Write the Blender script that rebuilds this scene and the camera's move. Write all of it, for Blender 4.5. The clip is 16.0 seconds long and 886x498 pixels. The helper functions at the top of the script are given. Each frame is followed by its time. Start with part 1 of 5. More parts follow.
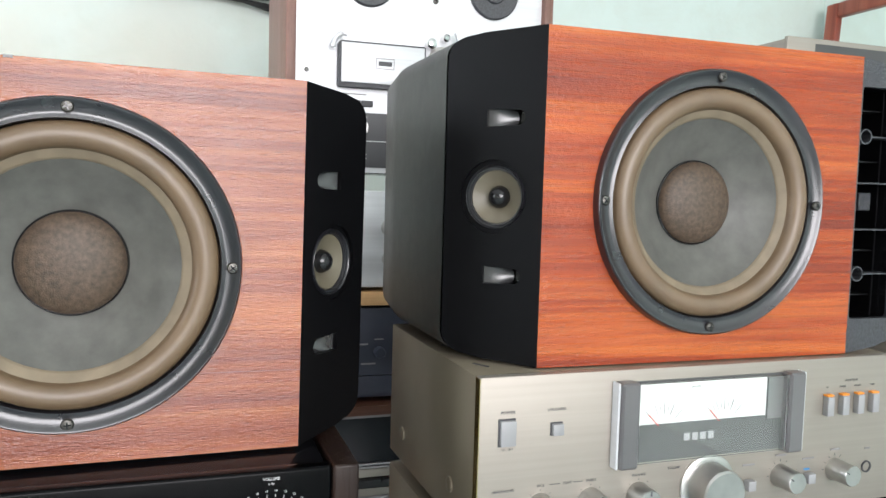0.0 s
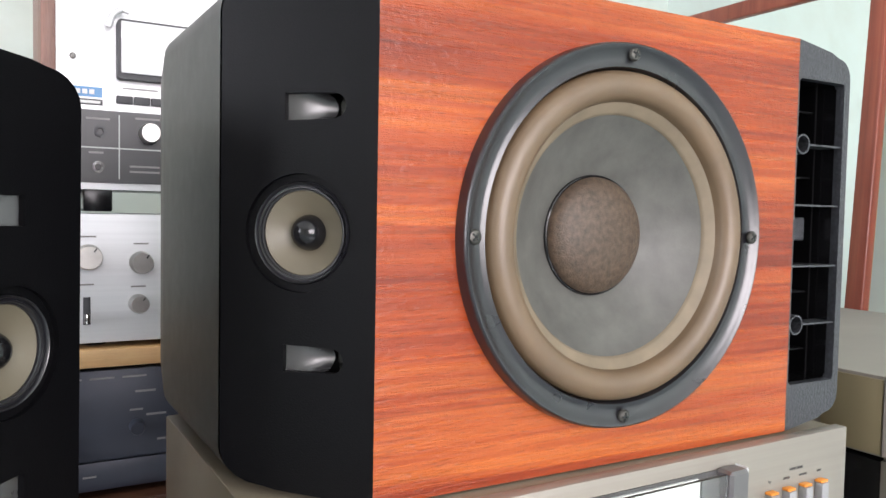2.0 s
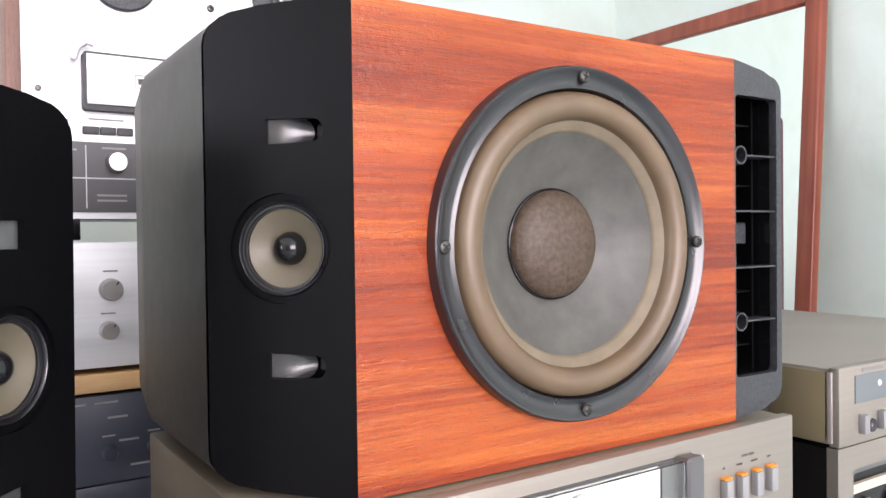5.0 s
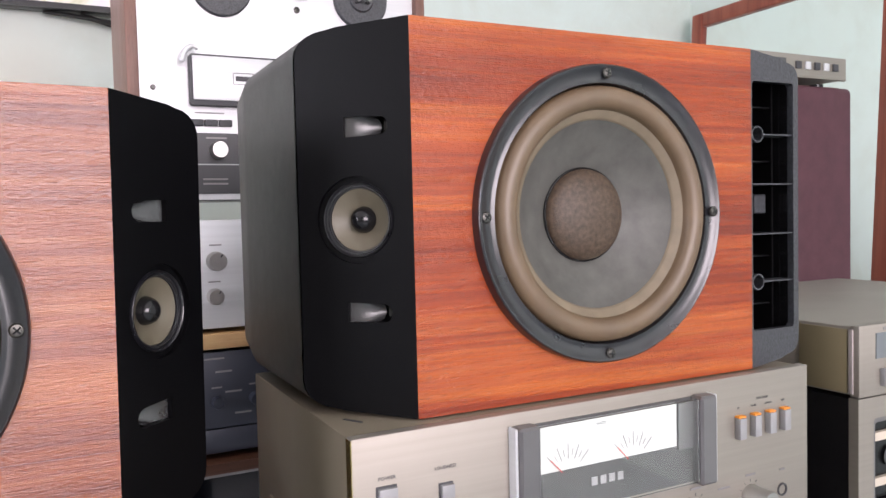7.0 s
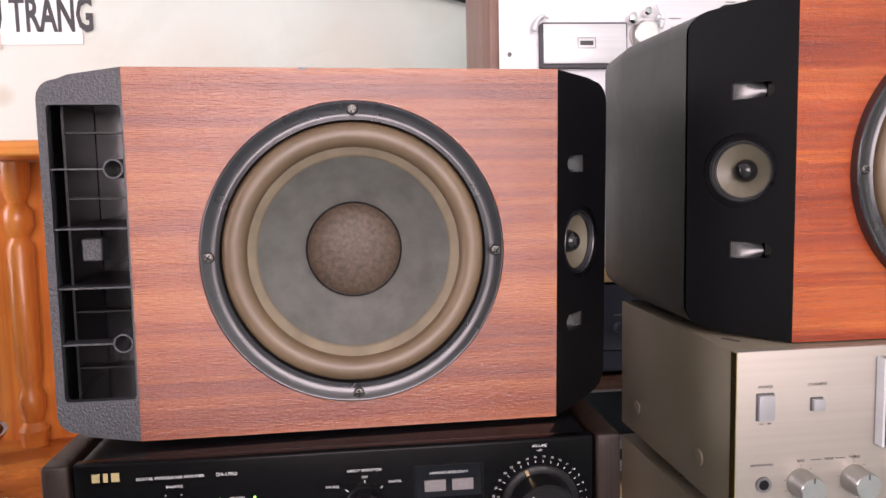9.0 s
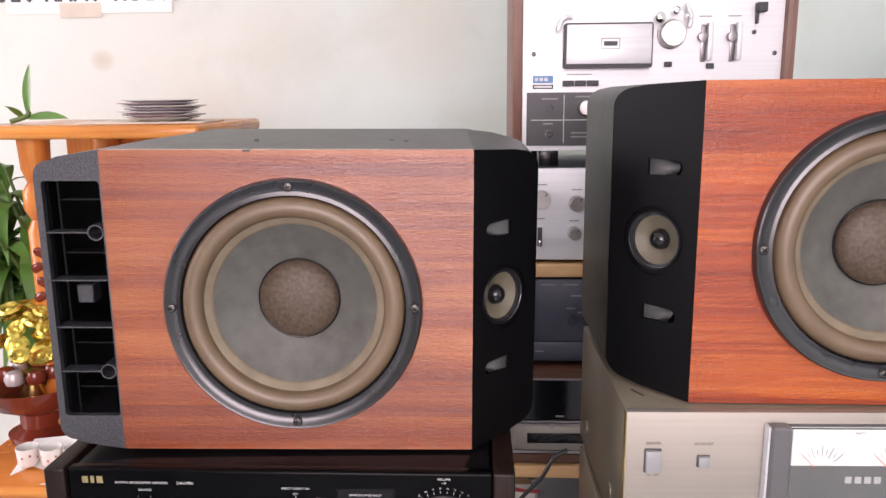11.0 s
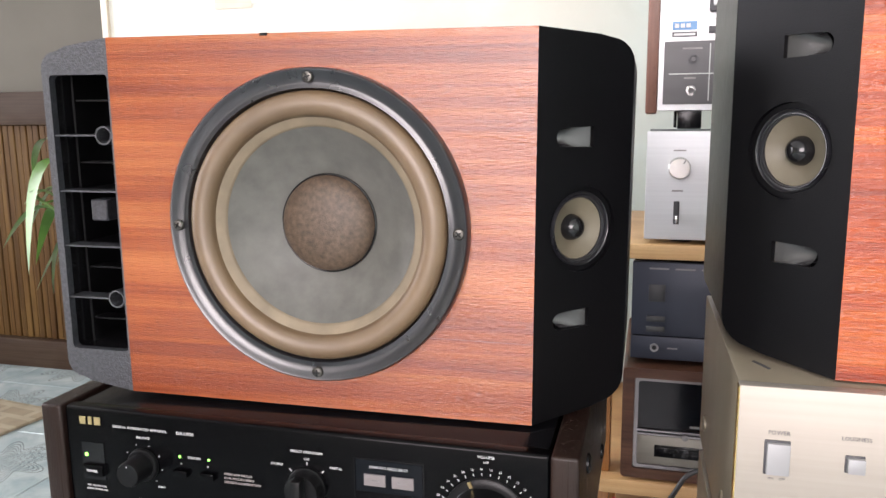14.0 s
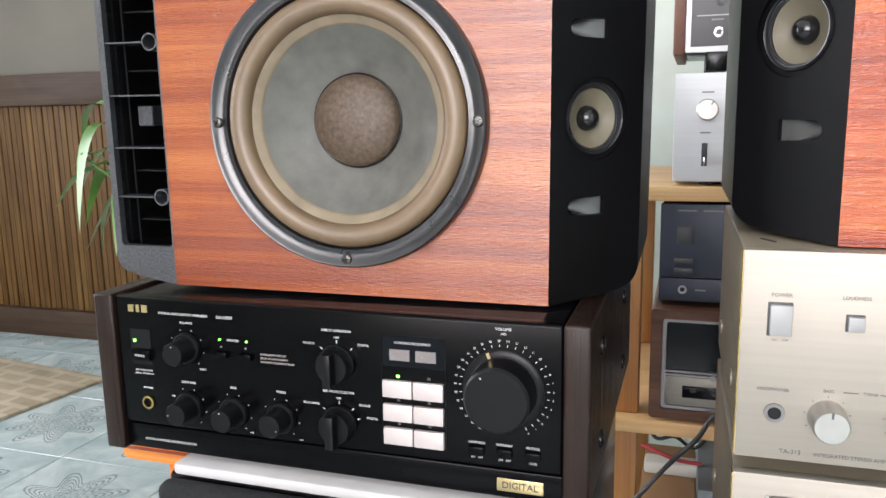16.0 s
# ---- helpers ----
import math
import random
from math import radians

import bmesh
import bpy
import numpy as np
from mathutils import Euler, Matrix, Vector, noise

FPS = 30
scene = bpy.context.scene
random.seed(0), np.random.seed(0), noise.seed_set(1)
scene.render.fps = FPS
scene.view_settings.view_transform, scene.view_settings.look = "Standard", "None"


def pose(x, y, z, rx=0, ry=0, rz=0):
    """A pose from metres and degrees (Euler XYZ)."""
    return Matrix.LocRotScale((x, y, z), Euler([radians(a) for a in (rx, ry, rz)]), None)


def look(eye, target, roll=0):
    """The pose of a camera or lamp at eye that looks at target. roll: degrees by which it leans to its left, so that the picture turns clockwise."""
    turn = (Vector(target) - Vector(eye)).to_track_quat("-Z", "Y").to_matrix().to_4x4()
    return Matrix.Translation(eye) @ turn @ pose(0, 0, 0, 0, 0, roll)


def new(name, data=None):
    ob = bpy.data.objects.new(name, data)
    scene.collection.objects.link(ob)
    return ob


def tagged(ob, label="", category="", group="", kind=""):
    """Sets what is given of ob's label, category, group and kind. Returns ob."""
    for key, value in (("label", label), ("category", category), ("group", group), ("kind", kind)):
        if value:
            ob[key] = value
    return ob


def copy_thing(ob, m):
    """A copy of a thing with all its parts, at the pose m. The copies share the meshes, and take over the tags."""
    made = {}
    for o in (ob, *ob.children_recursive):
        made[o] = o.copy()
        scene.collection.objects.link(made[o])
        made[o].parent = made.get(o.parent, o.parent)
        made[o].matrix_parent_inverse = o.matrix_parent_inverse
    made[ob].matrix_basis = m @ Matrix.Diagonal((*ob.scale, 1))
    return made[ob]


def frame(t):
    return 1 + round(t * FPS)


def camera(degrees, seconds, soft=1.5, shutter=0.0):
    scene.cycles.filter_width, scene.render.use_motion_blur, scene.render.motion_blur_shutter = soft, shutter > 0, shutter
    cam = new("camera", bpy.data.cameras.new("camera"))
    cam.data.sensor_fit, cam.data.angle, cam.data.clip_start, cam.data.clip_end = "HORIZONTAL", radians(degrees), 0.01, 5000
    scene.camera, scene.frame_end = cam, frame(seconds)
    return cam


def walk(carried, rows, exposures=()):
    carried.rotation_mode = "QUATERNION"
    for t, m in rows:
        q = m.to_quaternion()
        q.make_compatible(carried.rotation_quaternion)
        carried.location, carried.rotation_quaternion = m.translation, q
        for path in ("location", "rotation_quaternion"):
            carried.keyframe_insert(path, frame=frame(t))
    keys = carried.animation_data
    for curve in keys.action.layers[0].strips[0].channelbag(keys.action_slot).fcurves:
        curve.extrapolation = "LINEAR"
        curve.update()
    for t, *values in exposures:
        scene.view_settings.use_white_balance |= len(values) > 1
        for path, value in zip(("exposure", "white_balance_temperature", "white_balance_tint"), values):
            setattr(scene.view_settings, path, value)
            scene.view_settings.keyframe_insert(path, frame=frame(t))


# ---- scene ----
cam = camera(60.1, 16.0)
PATH = [
    (0, (0.241, 0.268, 0.995), (0.879, 2.158, 0.852), 1.6),
    (0.5, (0.267, 0.299, 1.013), (0.972, 2.166, 0.882), 1.2),
    (1, (0.282, 0.334, 1.018), (1.079, 2.164, 0.896), 0.9),
    (1.5, (0.308, 0.388, 1.013), (1.209, 2.17, 0.9), 0.9),
    (2, (0.346, 0.467, 1.005), (1.338, 2.201, 0.912), 1.1),
    (2.5, (0.351, 0.508, 1.001), (1.415, 2.201, 0.931), 1.2),
    (3, (0.347, 0.512, 1.002), (1.457, 2.176, 0.957), 1.0),
    (3.5, (0.336, 0.504, 1.003), (1.464, 2.155, 0.979), 0.7),
    (3.7, (0.334, 0.499, 1.004), (1.46, 2.152, 0.983), 0.6),
    (5.8, (0.316, 0.409, 0.996), (1.365, 2.111, 0.94), -1.2),
    (6, (0.313, 0.402, 0.995), (1.352, 2.11, 0.931), -1.1),
    (6.5, (0.303, 0.374, 0.992), (1.293, 2.11, 0.916), -1.3),
    (7, (0.294, 0.346, 0.996), (1.187, 2.134, 0.907), -1.4),
    (7.5, (0.28, 0.288, 1.015), (1.026, 2.141, 0.911), -1.5),
    (8, (0.228, 0.227, 1.001), (0.799, 2.14, 0.883), -1.7),
    (8.5, (0.191, 0.243, 0.992), (0.579, 2.199, 0.842), -1.3),
    (8.7, (0.168, 0.257, 0.991), (0.482, 2.225, 0.823), -1.3),
    (10.8, (0.311, 0.2, 1.12), (0.235, 2.161, 0.734), -0.4),
    (11, (0.323, 0.191, 1.114), (0.236, 2.15, 0.722), -0.5),
    (11.5, (0.338, 0.178, 1.099), (0.226, 2.135, 0.703), -0.9),
    (12, (0.347, 0.178, 1.087), (0.179, 2.134, 0.703), -1.2),
    (12.5, (0.357, 0.216, 1.071), (0.125, 2.168, 0.704), -1.5),
    (13, (0.375, 0.273, 1.05), (0.027, 2.212, 0.705), -1.4),
    (13.5, (0.387, 0.308, 1.033), (-0.06, 2.229, 0.699), -0.8),
    (14, (0.39, 0.326, 1.014), (-0.124, 2.23, 0.683), -0.5),
    (14.5, (0.393, 0.328, 1.007), (-0.17, 2.22, 0.685), -0.5),
    (15, (0.406, 0.313, 0.998), (-0.188, 2.196, 0.679), -0.6),
    (15.5, (0.416, 0.283, 0.972), (-0.195, 2.159, 0.646), -0.7),
    (16, (0.413, 0.289, 0.946), (-0.199, 2.161, 0.599), -1.0),
]
EXPOSURES = [(0, 0.55, 6300, 14), (0.5, 0.47, 6300, 14), (1.5, 0.55, 6350, 18), (2, 0.67, 6450, 20), (3.5, 0.86, 6600, 26), (6, 0.62, 6450, 26), (7, 0.39, 6500, 28), (8, 0.36, 6850, 34), (8.5, 0.39, 6850, 34), (12.5, 0.33, 6700, 31), (14.5, 0.9, 6650, 21), (16, 0.84, 6450, 18)]
walk(cam, [(t, look(eye, target, roll)) for t, eye, target, roll in PATH], EXPOSURES)

# ---- world, daylight through the openings ----
world = bpy.data.worlds.new("world")
scene.world = world
world.use_nodes = True
wn = world.node_tree.nodes
sky = wn.new("ShaderNodeTexSky")
sky.sky_type = "NISHITA"
sky.sun_disc = False
sky.sun_elevation, sky.sun_rotation = radians(48), radians(100)
world.node_tree.links.new(sky.outputs[0], wn["Background"].inputs[0])
wn["Background"].inputs[1].default_value = 0.12
scene.view_settings.exposure = 0.0


def sun(strength, elevation, azimuth, angle):
    data = bpy.data.lights.new("sun", "SUN")
    data.energy, data.angle, data.color = strength, radians(angle), (1.0, 0.95, 0.88)
    ob = new("sun", data)
    e, a = radians(elevation), radians(azimuth)
    way = Vector((math.sin(a) * math.cos(e), math.cos(a) * math.cos(e), math.sin(e)))
    ob.matrix_world = look(way * 20, (0, 0, 0))


def window_light(name, eye, target, w, h, watts, color):
    data = bpy.data.lights.new(name, "AREA")
    data.shape, data.size, data.size_y, data.energy, data.color = "RECTANGLE", w, h, watts, color
    ob = new(name, data)
    ob.matrix_world = look(eye, target)


sun(2.5, 48, 100, 0.5)
window_light("shopfront_daylight", (0.35, -2.75, 1.62), (0.35, 0, 1.62), 2.3, 1.7, 105, (1.0, 0.97, 0.94))
window_light("side_door_daylight", (-3.35, 0.9, 1.5), (0, 0.9, 1.3), 1.7, 1.75, 70, (0.93, 0.98, 1.0))

# ---- materials ----


def nodes_of(name):
    m = bpy.data.materials.new(name)
    m.use_nodes = True
    return m, m.node_tree.nodes, m.node_tree.links, m.node_tree.nodes["Principled BSDF"]


def coords(n, l, scale=(1, 1, 1)):
    tc = n.new("ShaderNodeTexCoord")
    mp = n.new("ShaderNodeMapping")
    mp.inputs["Scale"].default_value = scale
    l.new(tc.outputs["Object"], mp.inputs[0])
    return mp.outputs[0]


def noise_at(n, l, vec, scale, detail=4, rough=0.55, dist=0.0):
    t = n.new("ShaderNodeTexNoise")
    t.inputs["Scale"].default_value, t.inputs["Detail"].default_value = scale, detail
    t.inputs["Roughness"].default_value, t.inputs["Distortion"].default_value = rough, dist
    l.new(vec, t.inputs["Vector"])
    return t.outputs["Fac"]


def ramp(n, l, fac, stops):
    r = n.new("ShaderNodeValToRGB")
    while len(r.color_ramp.elements) < len(stops):
        r.color_ramp.elements.new(0.5)
    for e, (p, c) in zip(r.color_ramp.elements, stops):
        e.position, e.color = p, (c, c, c, 1) if isinstance(c, float) else (*c, 1)
    l.new(fac, r.inputs[0])
    return r.outputs[0]


def bump(n, l, bsdf, height, strength, dist):
    b = n.new("ShaderNodeBump")
    b.inputs["Strength"].default_value, b.inputs["Distance"].default_value = strength, dist
    l.new(height, b.inputs["Height"])
    l.new(b.outputs[0], bsdf.inputs["Normal"])


def mat(name, base, rough=0.5, metal=0.0, var=0.12, scale=6.0, grain=0.0, gscale=300.0, coat=0.0, stretch=(1, 1, 1), gstretch=(1, 1, 1), dist=0.00018, spec=0.5):
    m, n, l, b = nodes_of(name)
    b.inputs["Metallic"].default_value = metal
    b.inputs["Coat Weight"].default_value = coat
    b.inputs["Specular IOR Level"].default_value = spec
    b.inputs["Coat Roughness"].default_value = 0.08
    vec = coords(n, l, stretch)
    f = noise_at(n, l, vec, scale)
    lo, hi = [max(0, c * (1 - var)) for c in base], [min(1, c * (1 + var)) for c in base]
    l.new(ramp(n, l, f, [(0.3, lo), (0.7, hi)]), b.inputs["Base Color"])
    f2 = noise_at(n, l, vec, scale * 4.3, 3)
    l.new(ramp(n, l, f2, [(0.25, max(0.02, rough - 0.025)), (0.75, min(1.0, rough + 0.025))]), b.inputs["Roughness"])
    if grain:
        bump(n, l, b, noise_at(n, l, coords(n, l, gstretch), gscale, 2), grain, dist)
    return m


def veneer(name, stops, shift, rough=0.38, along="x", fine=1.0, spec=0.5, pore=0.00048, leather=0.0, drawn_lines=0.55):
    """Horizontal straight-grained veneer: broad bands, fine streaks and open pores."""
    m, n, l, b = nodes_of(name)
    b.inputs["Specular IOR Level"].default_value = spec
    k = {"x": (0.5, 1, 17), "z": (17, 17, 0.5)}[along]
    tc = n.new("ShaderNodeTexCoord")

    def mapped(scale):
        mp = n.new("ShaderNodeMapping")
        mp.inputs["Scale"].default_value, mp.inputs["Location"].default_value = scale, (shift, shift * 2, shift * 3)
        l.new(tc.outputs["Object"], mp.inputs[0])
        return mp.outputs[0]
    broad = noise_at(n, l, mapped(k), 2.6, 5, 0.6, 0.6)
    fine_k = tuple(v * (6.5 if v > 5 else 1.3) for v in k)
    streak = noise_at(n, l, mapped(fine_k), 3.0, 5, 0.65, 0.15)
    mix = n.new("ShaderNodeMath")
    mix.operation = "MULTIPLY_ADD"
    mix.inputs[1].default_value = 0.40
    sub = n.new("ShaderNodeMath")
    sub.operation = "MULTIPLY"
    sub.inputs[1].default_value = 0.72
    l.new(broad, sub.inputs[0])
    l.new(streak, mix.inputs[0])
    l.new(sub.outputs[0], mix.inputs[2])
    col = ramp(n, l, mix.outputs[0], stops)
    pk = tuple(v * (44 if v > 5 else 130) for v in k)
    pores = noise_at(n, l, mapped(pk), 1.6, 3, 0.6)
    dark = ramp(n, l, pores, [(0.31, 0.50), (0.43, 1.0)])
    mul = n.new("ShaderNodeMix")
    mul.data_type, mul.blend_type = "RGBA", "MULTIPLY"
    mul.inputs["Factor"].default_value = 0.75 * fine
    cloud = ramp(n, l, noise_at(n, l, mapped(tuple(v * 0.55 if v > 5 else v * 5 for v in k)), 1.3, 3, 0.5, 0.8), [(0.32, (0.78, 0.70, 0.66)), (0.68, (1.16, 1.24, 1.26))])
    tint = n.new("ShaderNodeMix")
    tint.data_type, tint.blend_type = "RGBA", "MULTIPLY"
    tint.inputs["Factor"].default_value = 0.9
    l.new(col, tint.inputs["A"])
    l.new(cloud, tint.inputs["B"])
    l.new(tint.outputs["Result"], mul.inputs["A"])
    l.new(dark, mul.inputs["B"])
    lines = ramp(n, l, noise_at(n, l, mapped(tuple(v * 7.5 if v > 5 else v * 6 for v in k)), 2.2, 3, 0.6, 0.3), [(0.28, 0.50), (0.44, 1.0)])
    drawn = n.new("ShaderNodeMix")
    drawn.data_type, drawn.blend_type = "RGBA", "MULTIPLY"
    drawn.inputs["Factor"].default_value = drawn_lines * fine
    l.new(mul.outputs["Result"], drawn.inputs["A"])
    l.new(lines, drawn.inputs["B"])
    l.new(drawn.outputs["Result"], b.inputs["Base Color"])
    l.new(ramp(n, l, streak, [(0.3, rough + 0.08), (0.7, rough - 0.06)]), b.inputs["Roughness"])
    skin = n.new("ShaderNodeMath")
    skin.operation = "MULTIPLY_ADD"
    skin.inputs[1].default_value = leather
    l.new(noise_at(n, l, tc.outputs["Object"], 230, 2), skin.inputs[0])
    l.new(pores, skin.inputs[2])
    bump(n, l, b, skin.outputs[0], 0.9 * fine, pore)
    return m


M = {}
M["veneer_r"] = veneer("padauk_veneer_orange", [(0.36, (0.095, 0.011, 0.004)), (0.47, (0.235, 0.030, 0.006)), (0.58, (0.335, 0.053, 0.009)), (0.72, (0.465, 0.110, 0.020))], 1.7, 0.28, spec=0.50, pore=0.00042, leather=1.3)
M["veneer_l"] = veneer("padauk_veneer_brown", [(0.34, (0.098, 0.0145, 0.006)), (0.46, (0.182, 0.032, 0.0095)), (0.57, (0.266, 0.058, 0.0145)), (0.70, (0.365, 0.104, 0.027))], 5.3, 0.20, spec=0.80, pore=0.00046, leather=0.35, drawn_lines=0.3)
M["vinyl_top"] = mat("dark_vinyl", (0.045, 0.045, 0.042), 0.42, 0, 0.2, 12, 0.25, 900)
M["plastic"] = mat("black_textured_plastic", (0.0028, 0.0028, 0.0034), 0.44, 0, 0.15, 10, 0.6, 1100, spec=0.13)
# end cap plastic with the lit side's sheen mixed into a lighter base
M["plastic_lit"] = mat("black_plastic_lit_side", (0.030, 0.033, 0.032), 0.46, 0, 0.25, 22, 0.5, 1100, spec=0.5)
M["plastic_grey"] = mat("charcoal_textured_plastic", (0.036, 0.038, 0.044), 0.44, 0, 0.5, 380, 1.0, 560, spec=0.6, dist=0.0007)
M["port_black"] = mat("black_moulded_plastic", (0.0045, 0.0045, 0.005), 0.30, 0, 0.2, 30, 0.1, 300, spec=0.3)
M["gloss_black"] = mat("glossy_black_plastic", (0.008, 0.008, 0.009), 0.16, 0, 0.2, 20, 0.08, 90)
M["frame_ring"] = mat("satin_black_frame", (0.011, 0.011, 0.014), 0.29, 0, 0.10, 12, 0.1, 700, spec=0.9)
M["surround"] = mat("tan_foam_surround", (0.136, 0.087, 0.046), 0.46, 0, 0.18, 26, 0.35, 1300, spec=0.8)
M["spider"] = mat("pale_glue_ring", (0.195, 0.155, 0.104), 0.6, 0, 0.2, 40, 0.2, 900)
M["cone"] = mat("grey_paper_cone", (0.098, 0.097, 0.087), 0.48, 0, 0.20, 60, 0.35, 700, spec=0.5)
M["dustcap"] = mat("brown_cloth_dust_cap", (0.078, 0.052, 0.034), 0.5, 0, 0.42, 300, 0.8, 900, dist=0.0005)
M["tweeter_cone"] = mat("olive_paper_cone", (0.125, 0.108, 0.075), 0.42, 0, 0.1, 30, 0.1, 500)
M["steel"] = mat("zinc_steel", (0.10, 0.096, 0.088), 0.42, 1.0, 0.2, 60)
M["vent_metal"] = mat("satin_vent_lining", (0.034, 0.034, 0.035), 0.25, 0.0, 0.15, 40, spec=1.0)
M["grey_panel"] = mat("grey_painted_panel", (0.090, 0.083, 0.066), 0.6, 0, 0.1, 2, spec=0.2)
M["panel_dark"] = mat("dark_grey_panel", (0.040, 0.040, 0.043), 0.42, 0, 0.08, 12, 0.05, 900)
M["chrome"] = mat("chrome", (0.72, 0.72, 0.72), 0.12, 1.0, 0.05, 30)
M["alu"] = mat("brushed_champagne_aluminium", (0.318, 0.290, 0.252), 0.50, 0.5, 0.05, 5, 0.10, 260, 0, (0.6, 1, 40), (0.02, 1, 2.4), 0.0003)
M["alu_cold"] = mat("brushed_silver_aluminium", (0.63, 0.635, 0.65), 0.42, 0.25, 0.05, 5, 0.10, 260, 0, (0.6, 1, 40), (0.02, 1, 2.4), 0.0003)
M["alu_spun"] = mat("turned_aluminium", (0.50, 0.49, 0.47), 0.34, 1.0, 0.1, 50)
M["alu_grey"] = mat("grey_anodised_aluminium", (0.23, 0.215, 0.22), 0.32, 0.8, 0.08, 8)
M["case_bronze"] = mat("bronze_painted_steel", (0.24, 0.205, 0.15), 0.36, 0.25, 0.10, 7, 0.12, 1500)
M["bronze_side"] = mat("gold_bronze_side_panel", (0.34, 0.28, 0.17), 0.38, 0.3, 0.08, 6)
M["key_grey"] = mat("grey_satin_key", (0.29, 0.29, 0.295), 0.45, 0.1)
M["case_black"] = mat("black_painted_steel", (0.005, 0.005, 0.006), 0.24, 0, 0.3, 6, 0.05, 1200, spec=0.35)
M["face_black"] = mat("black_anodised_front", (0.0012, 0.0012, 0.0016), 0.25, 0.0, 0.2, 6, 0.06, 1500, spec=0.10)
M["rosewood"] = veneer("dark_rosewood_side", [(0.3, (0.006, 0.0034, 0.0027)), (0.5, (0.013, 0.007, 0.0055)), (0.7, (0.023, 0.012, 0.0085))], 2.2, 0.30, "z", 0.6, 0.25)
M["walnut"] = veneer("walnut_case", [(0.3, (0.045, 0.018, 0.011)), (0.5, (0.085, 0.036, 0.021)), (0.7, (0.135, 0.060, 0.036))], 3.1, 0.35, "x", 1.0, 0.3)
M["walnut_v"] = veneer("walnut_case_side", [(0.3, (0.10, 0.045, 0.032)), (0.5, (0.17, 0.080, 0.058)), (0.7, (0.24, 0.115, 0.085))], 3.7, 0.4, "z")
M["pine"] = veneer("pale_rack_wood", [(0.3, (0.40, 0.22, 0.09)), (0.5, (0.53, 0.31, 0.135)), (0.7, (0.60, 0.38, 0.19))], 4.4, 0.45, "x", 0.4)
M["pine_v"] = veneer("orange_rack_post", [(0.3, (0.36, 0.15, 0.045)), (0.5, (0.48, 0.22, 0.07)), (0.7, (0.56, 0.29, 0.11))], 4.9, 0.42, "z", 0.4)
M["altar"] = veneer("orange_lacquered_wood", [(0.3, (0.42, 0.11, 0.02)), (0.5, (0.60, 0.19, 0.035)), (0.7, (0.68, 0.27, 0.06))], 6.1, 0.24, "x", 0.3)
M["altar_v"] = veneer("orange_lacquered_post", [(0.3, (0.42, 0.10, 0.02)), (0.5, (0.60, 0.17, 0.03)), (0.7, (0.68, 0.25, 0.05))], 6.6, 0.24, "z", 0.3)
M["mahogany"] = veneer("red_mahogany_frame", [(0.3, (0.15, 0.028, 0.016)), (0.5, (0.24, 0.050, 0.028)), (0.7, (0.30, 0.075, 0.04))], 7.1, 0.35, "z", 0.4)
M["slat_wood"] = veneer("brown_slatted_door", [(0.3, (0.026, 0.013, 0.004)), (0.5, (0.062, 0.031, 0.009)), (0.7, (0.100, 0.052, 0.015))], 7.9, 0.50, "z", 0.5, 0.15)
M["rail_wood"] = veneer("dark_door_rail", [(0.3, (0.022, 0.013, 0.008)), (0.5, (0.035, 0.021, 0.013)), (0.7, (0.050, 0.031, 0.020))], 8.3, 0.50, "x", 0.5, 0.15)
M["burgundy"] = mat("burgundy_grille_cloth", (0.085, 0.030, 0.040), 0.8, 0, 0.15, 30, 0.4, 900)
M["grille"] = mat("black_grille_cloth", (0.014, 0.014, 0.015), 0.85, 0, 0.3, 260, 0.8, 700, spec=0.2)
M["white_mat"] = mat("white_foam_mat", (0.45, 0.44, 0.44), 0.8, 0, 0.06, 30, 0.3, 300)
M["ink_white"] = mat("white_print", (0.62, 0.62, 0.62), 0.6)
M["ink_grey"] = mat("grey_print", (0.22, 0.21, 0.21), 0.6)
M["ink_dark"] = mat("dark_print", (0.05, 0.05, 0.055), 0.6)
M["ink_red"] = mat("red_needle", (0.55, 0.03, 0.03), 0.5)
M["gold"] = mat("gold_badge", (0.72, 0.55, 0.28), 0.28, 0.9)
M["brass"] = mat("brass", (0.62, 0.45, 0.16), 0.25, 1.0)
M["meter_face"] = mat("white_meter_face", (0.46, 0.48, 0.465), 0.5, 0, 0.03)
M["meter_band"] = mat("grey_meter_band", (0.065, 0.065, 0.065), 0.4)
M["orange"] = mat("orange_marker", (0.75, 0.26, 0.03), 0.4)
M["blue"] = mat("blue_badge", (0.05, 0.20, 0.42), 0.4)
M["pink_key"] = mat("pale_satin_key", (0.56, 0.49, 0.48), 0.35, 0.3)
M["lamp_off"] = mat("frosted_indicator", (0.17, 0.15, 0.15), 0.4)
M["ceiling"] = mat("white_ceiling_paint", (0.76, 0.78, 0.76), 0.8, 0, 0.04, 2)
M["paper"] = mat("white_paper", (0.82, 0.80, 0.80), 0.7, 0, 0.04, 5)
M["tape"] = mat("beige_tape", (0.62, 0.54, 0.44), 0.5, 0, 0.1, 12)
M["porcelain"] = mat("white_porcelain", (0.75, 0.73, 0.69), 0.16, 0, 0.05, 10)
M["porcelain_red"] = mat("painted_red_motif", (0.42, 0.10, 0.06), 0.3, 0, 0.4, 60)
M["lacquer"] = mat("dark_red_lacquer", (0.17, 0.028, 0.014), 0.16, 0, 0.25, 8)
M["goldleaf"] = mat("gold_foil", (0.85, 0.62, 0.12), 0.22, 0.8, 0.3, 60, 0.4, 120, 0, (1, 1, 1), (1, 1, 1), 0.004)
M["leaf"] = mat("green_leaf", (0.085, 0.20, 0.035), 0.38, 0, 0.4, 9, 0.15, 60)
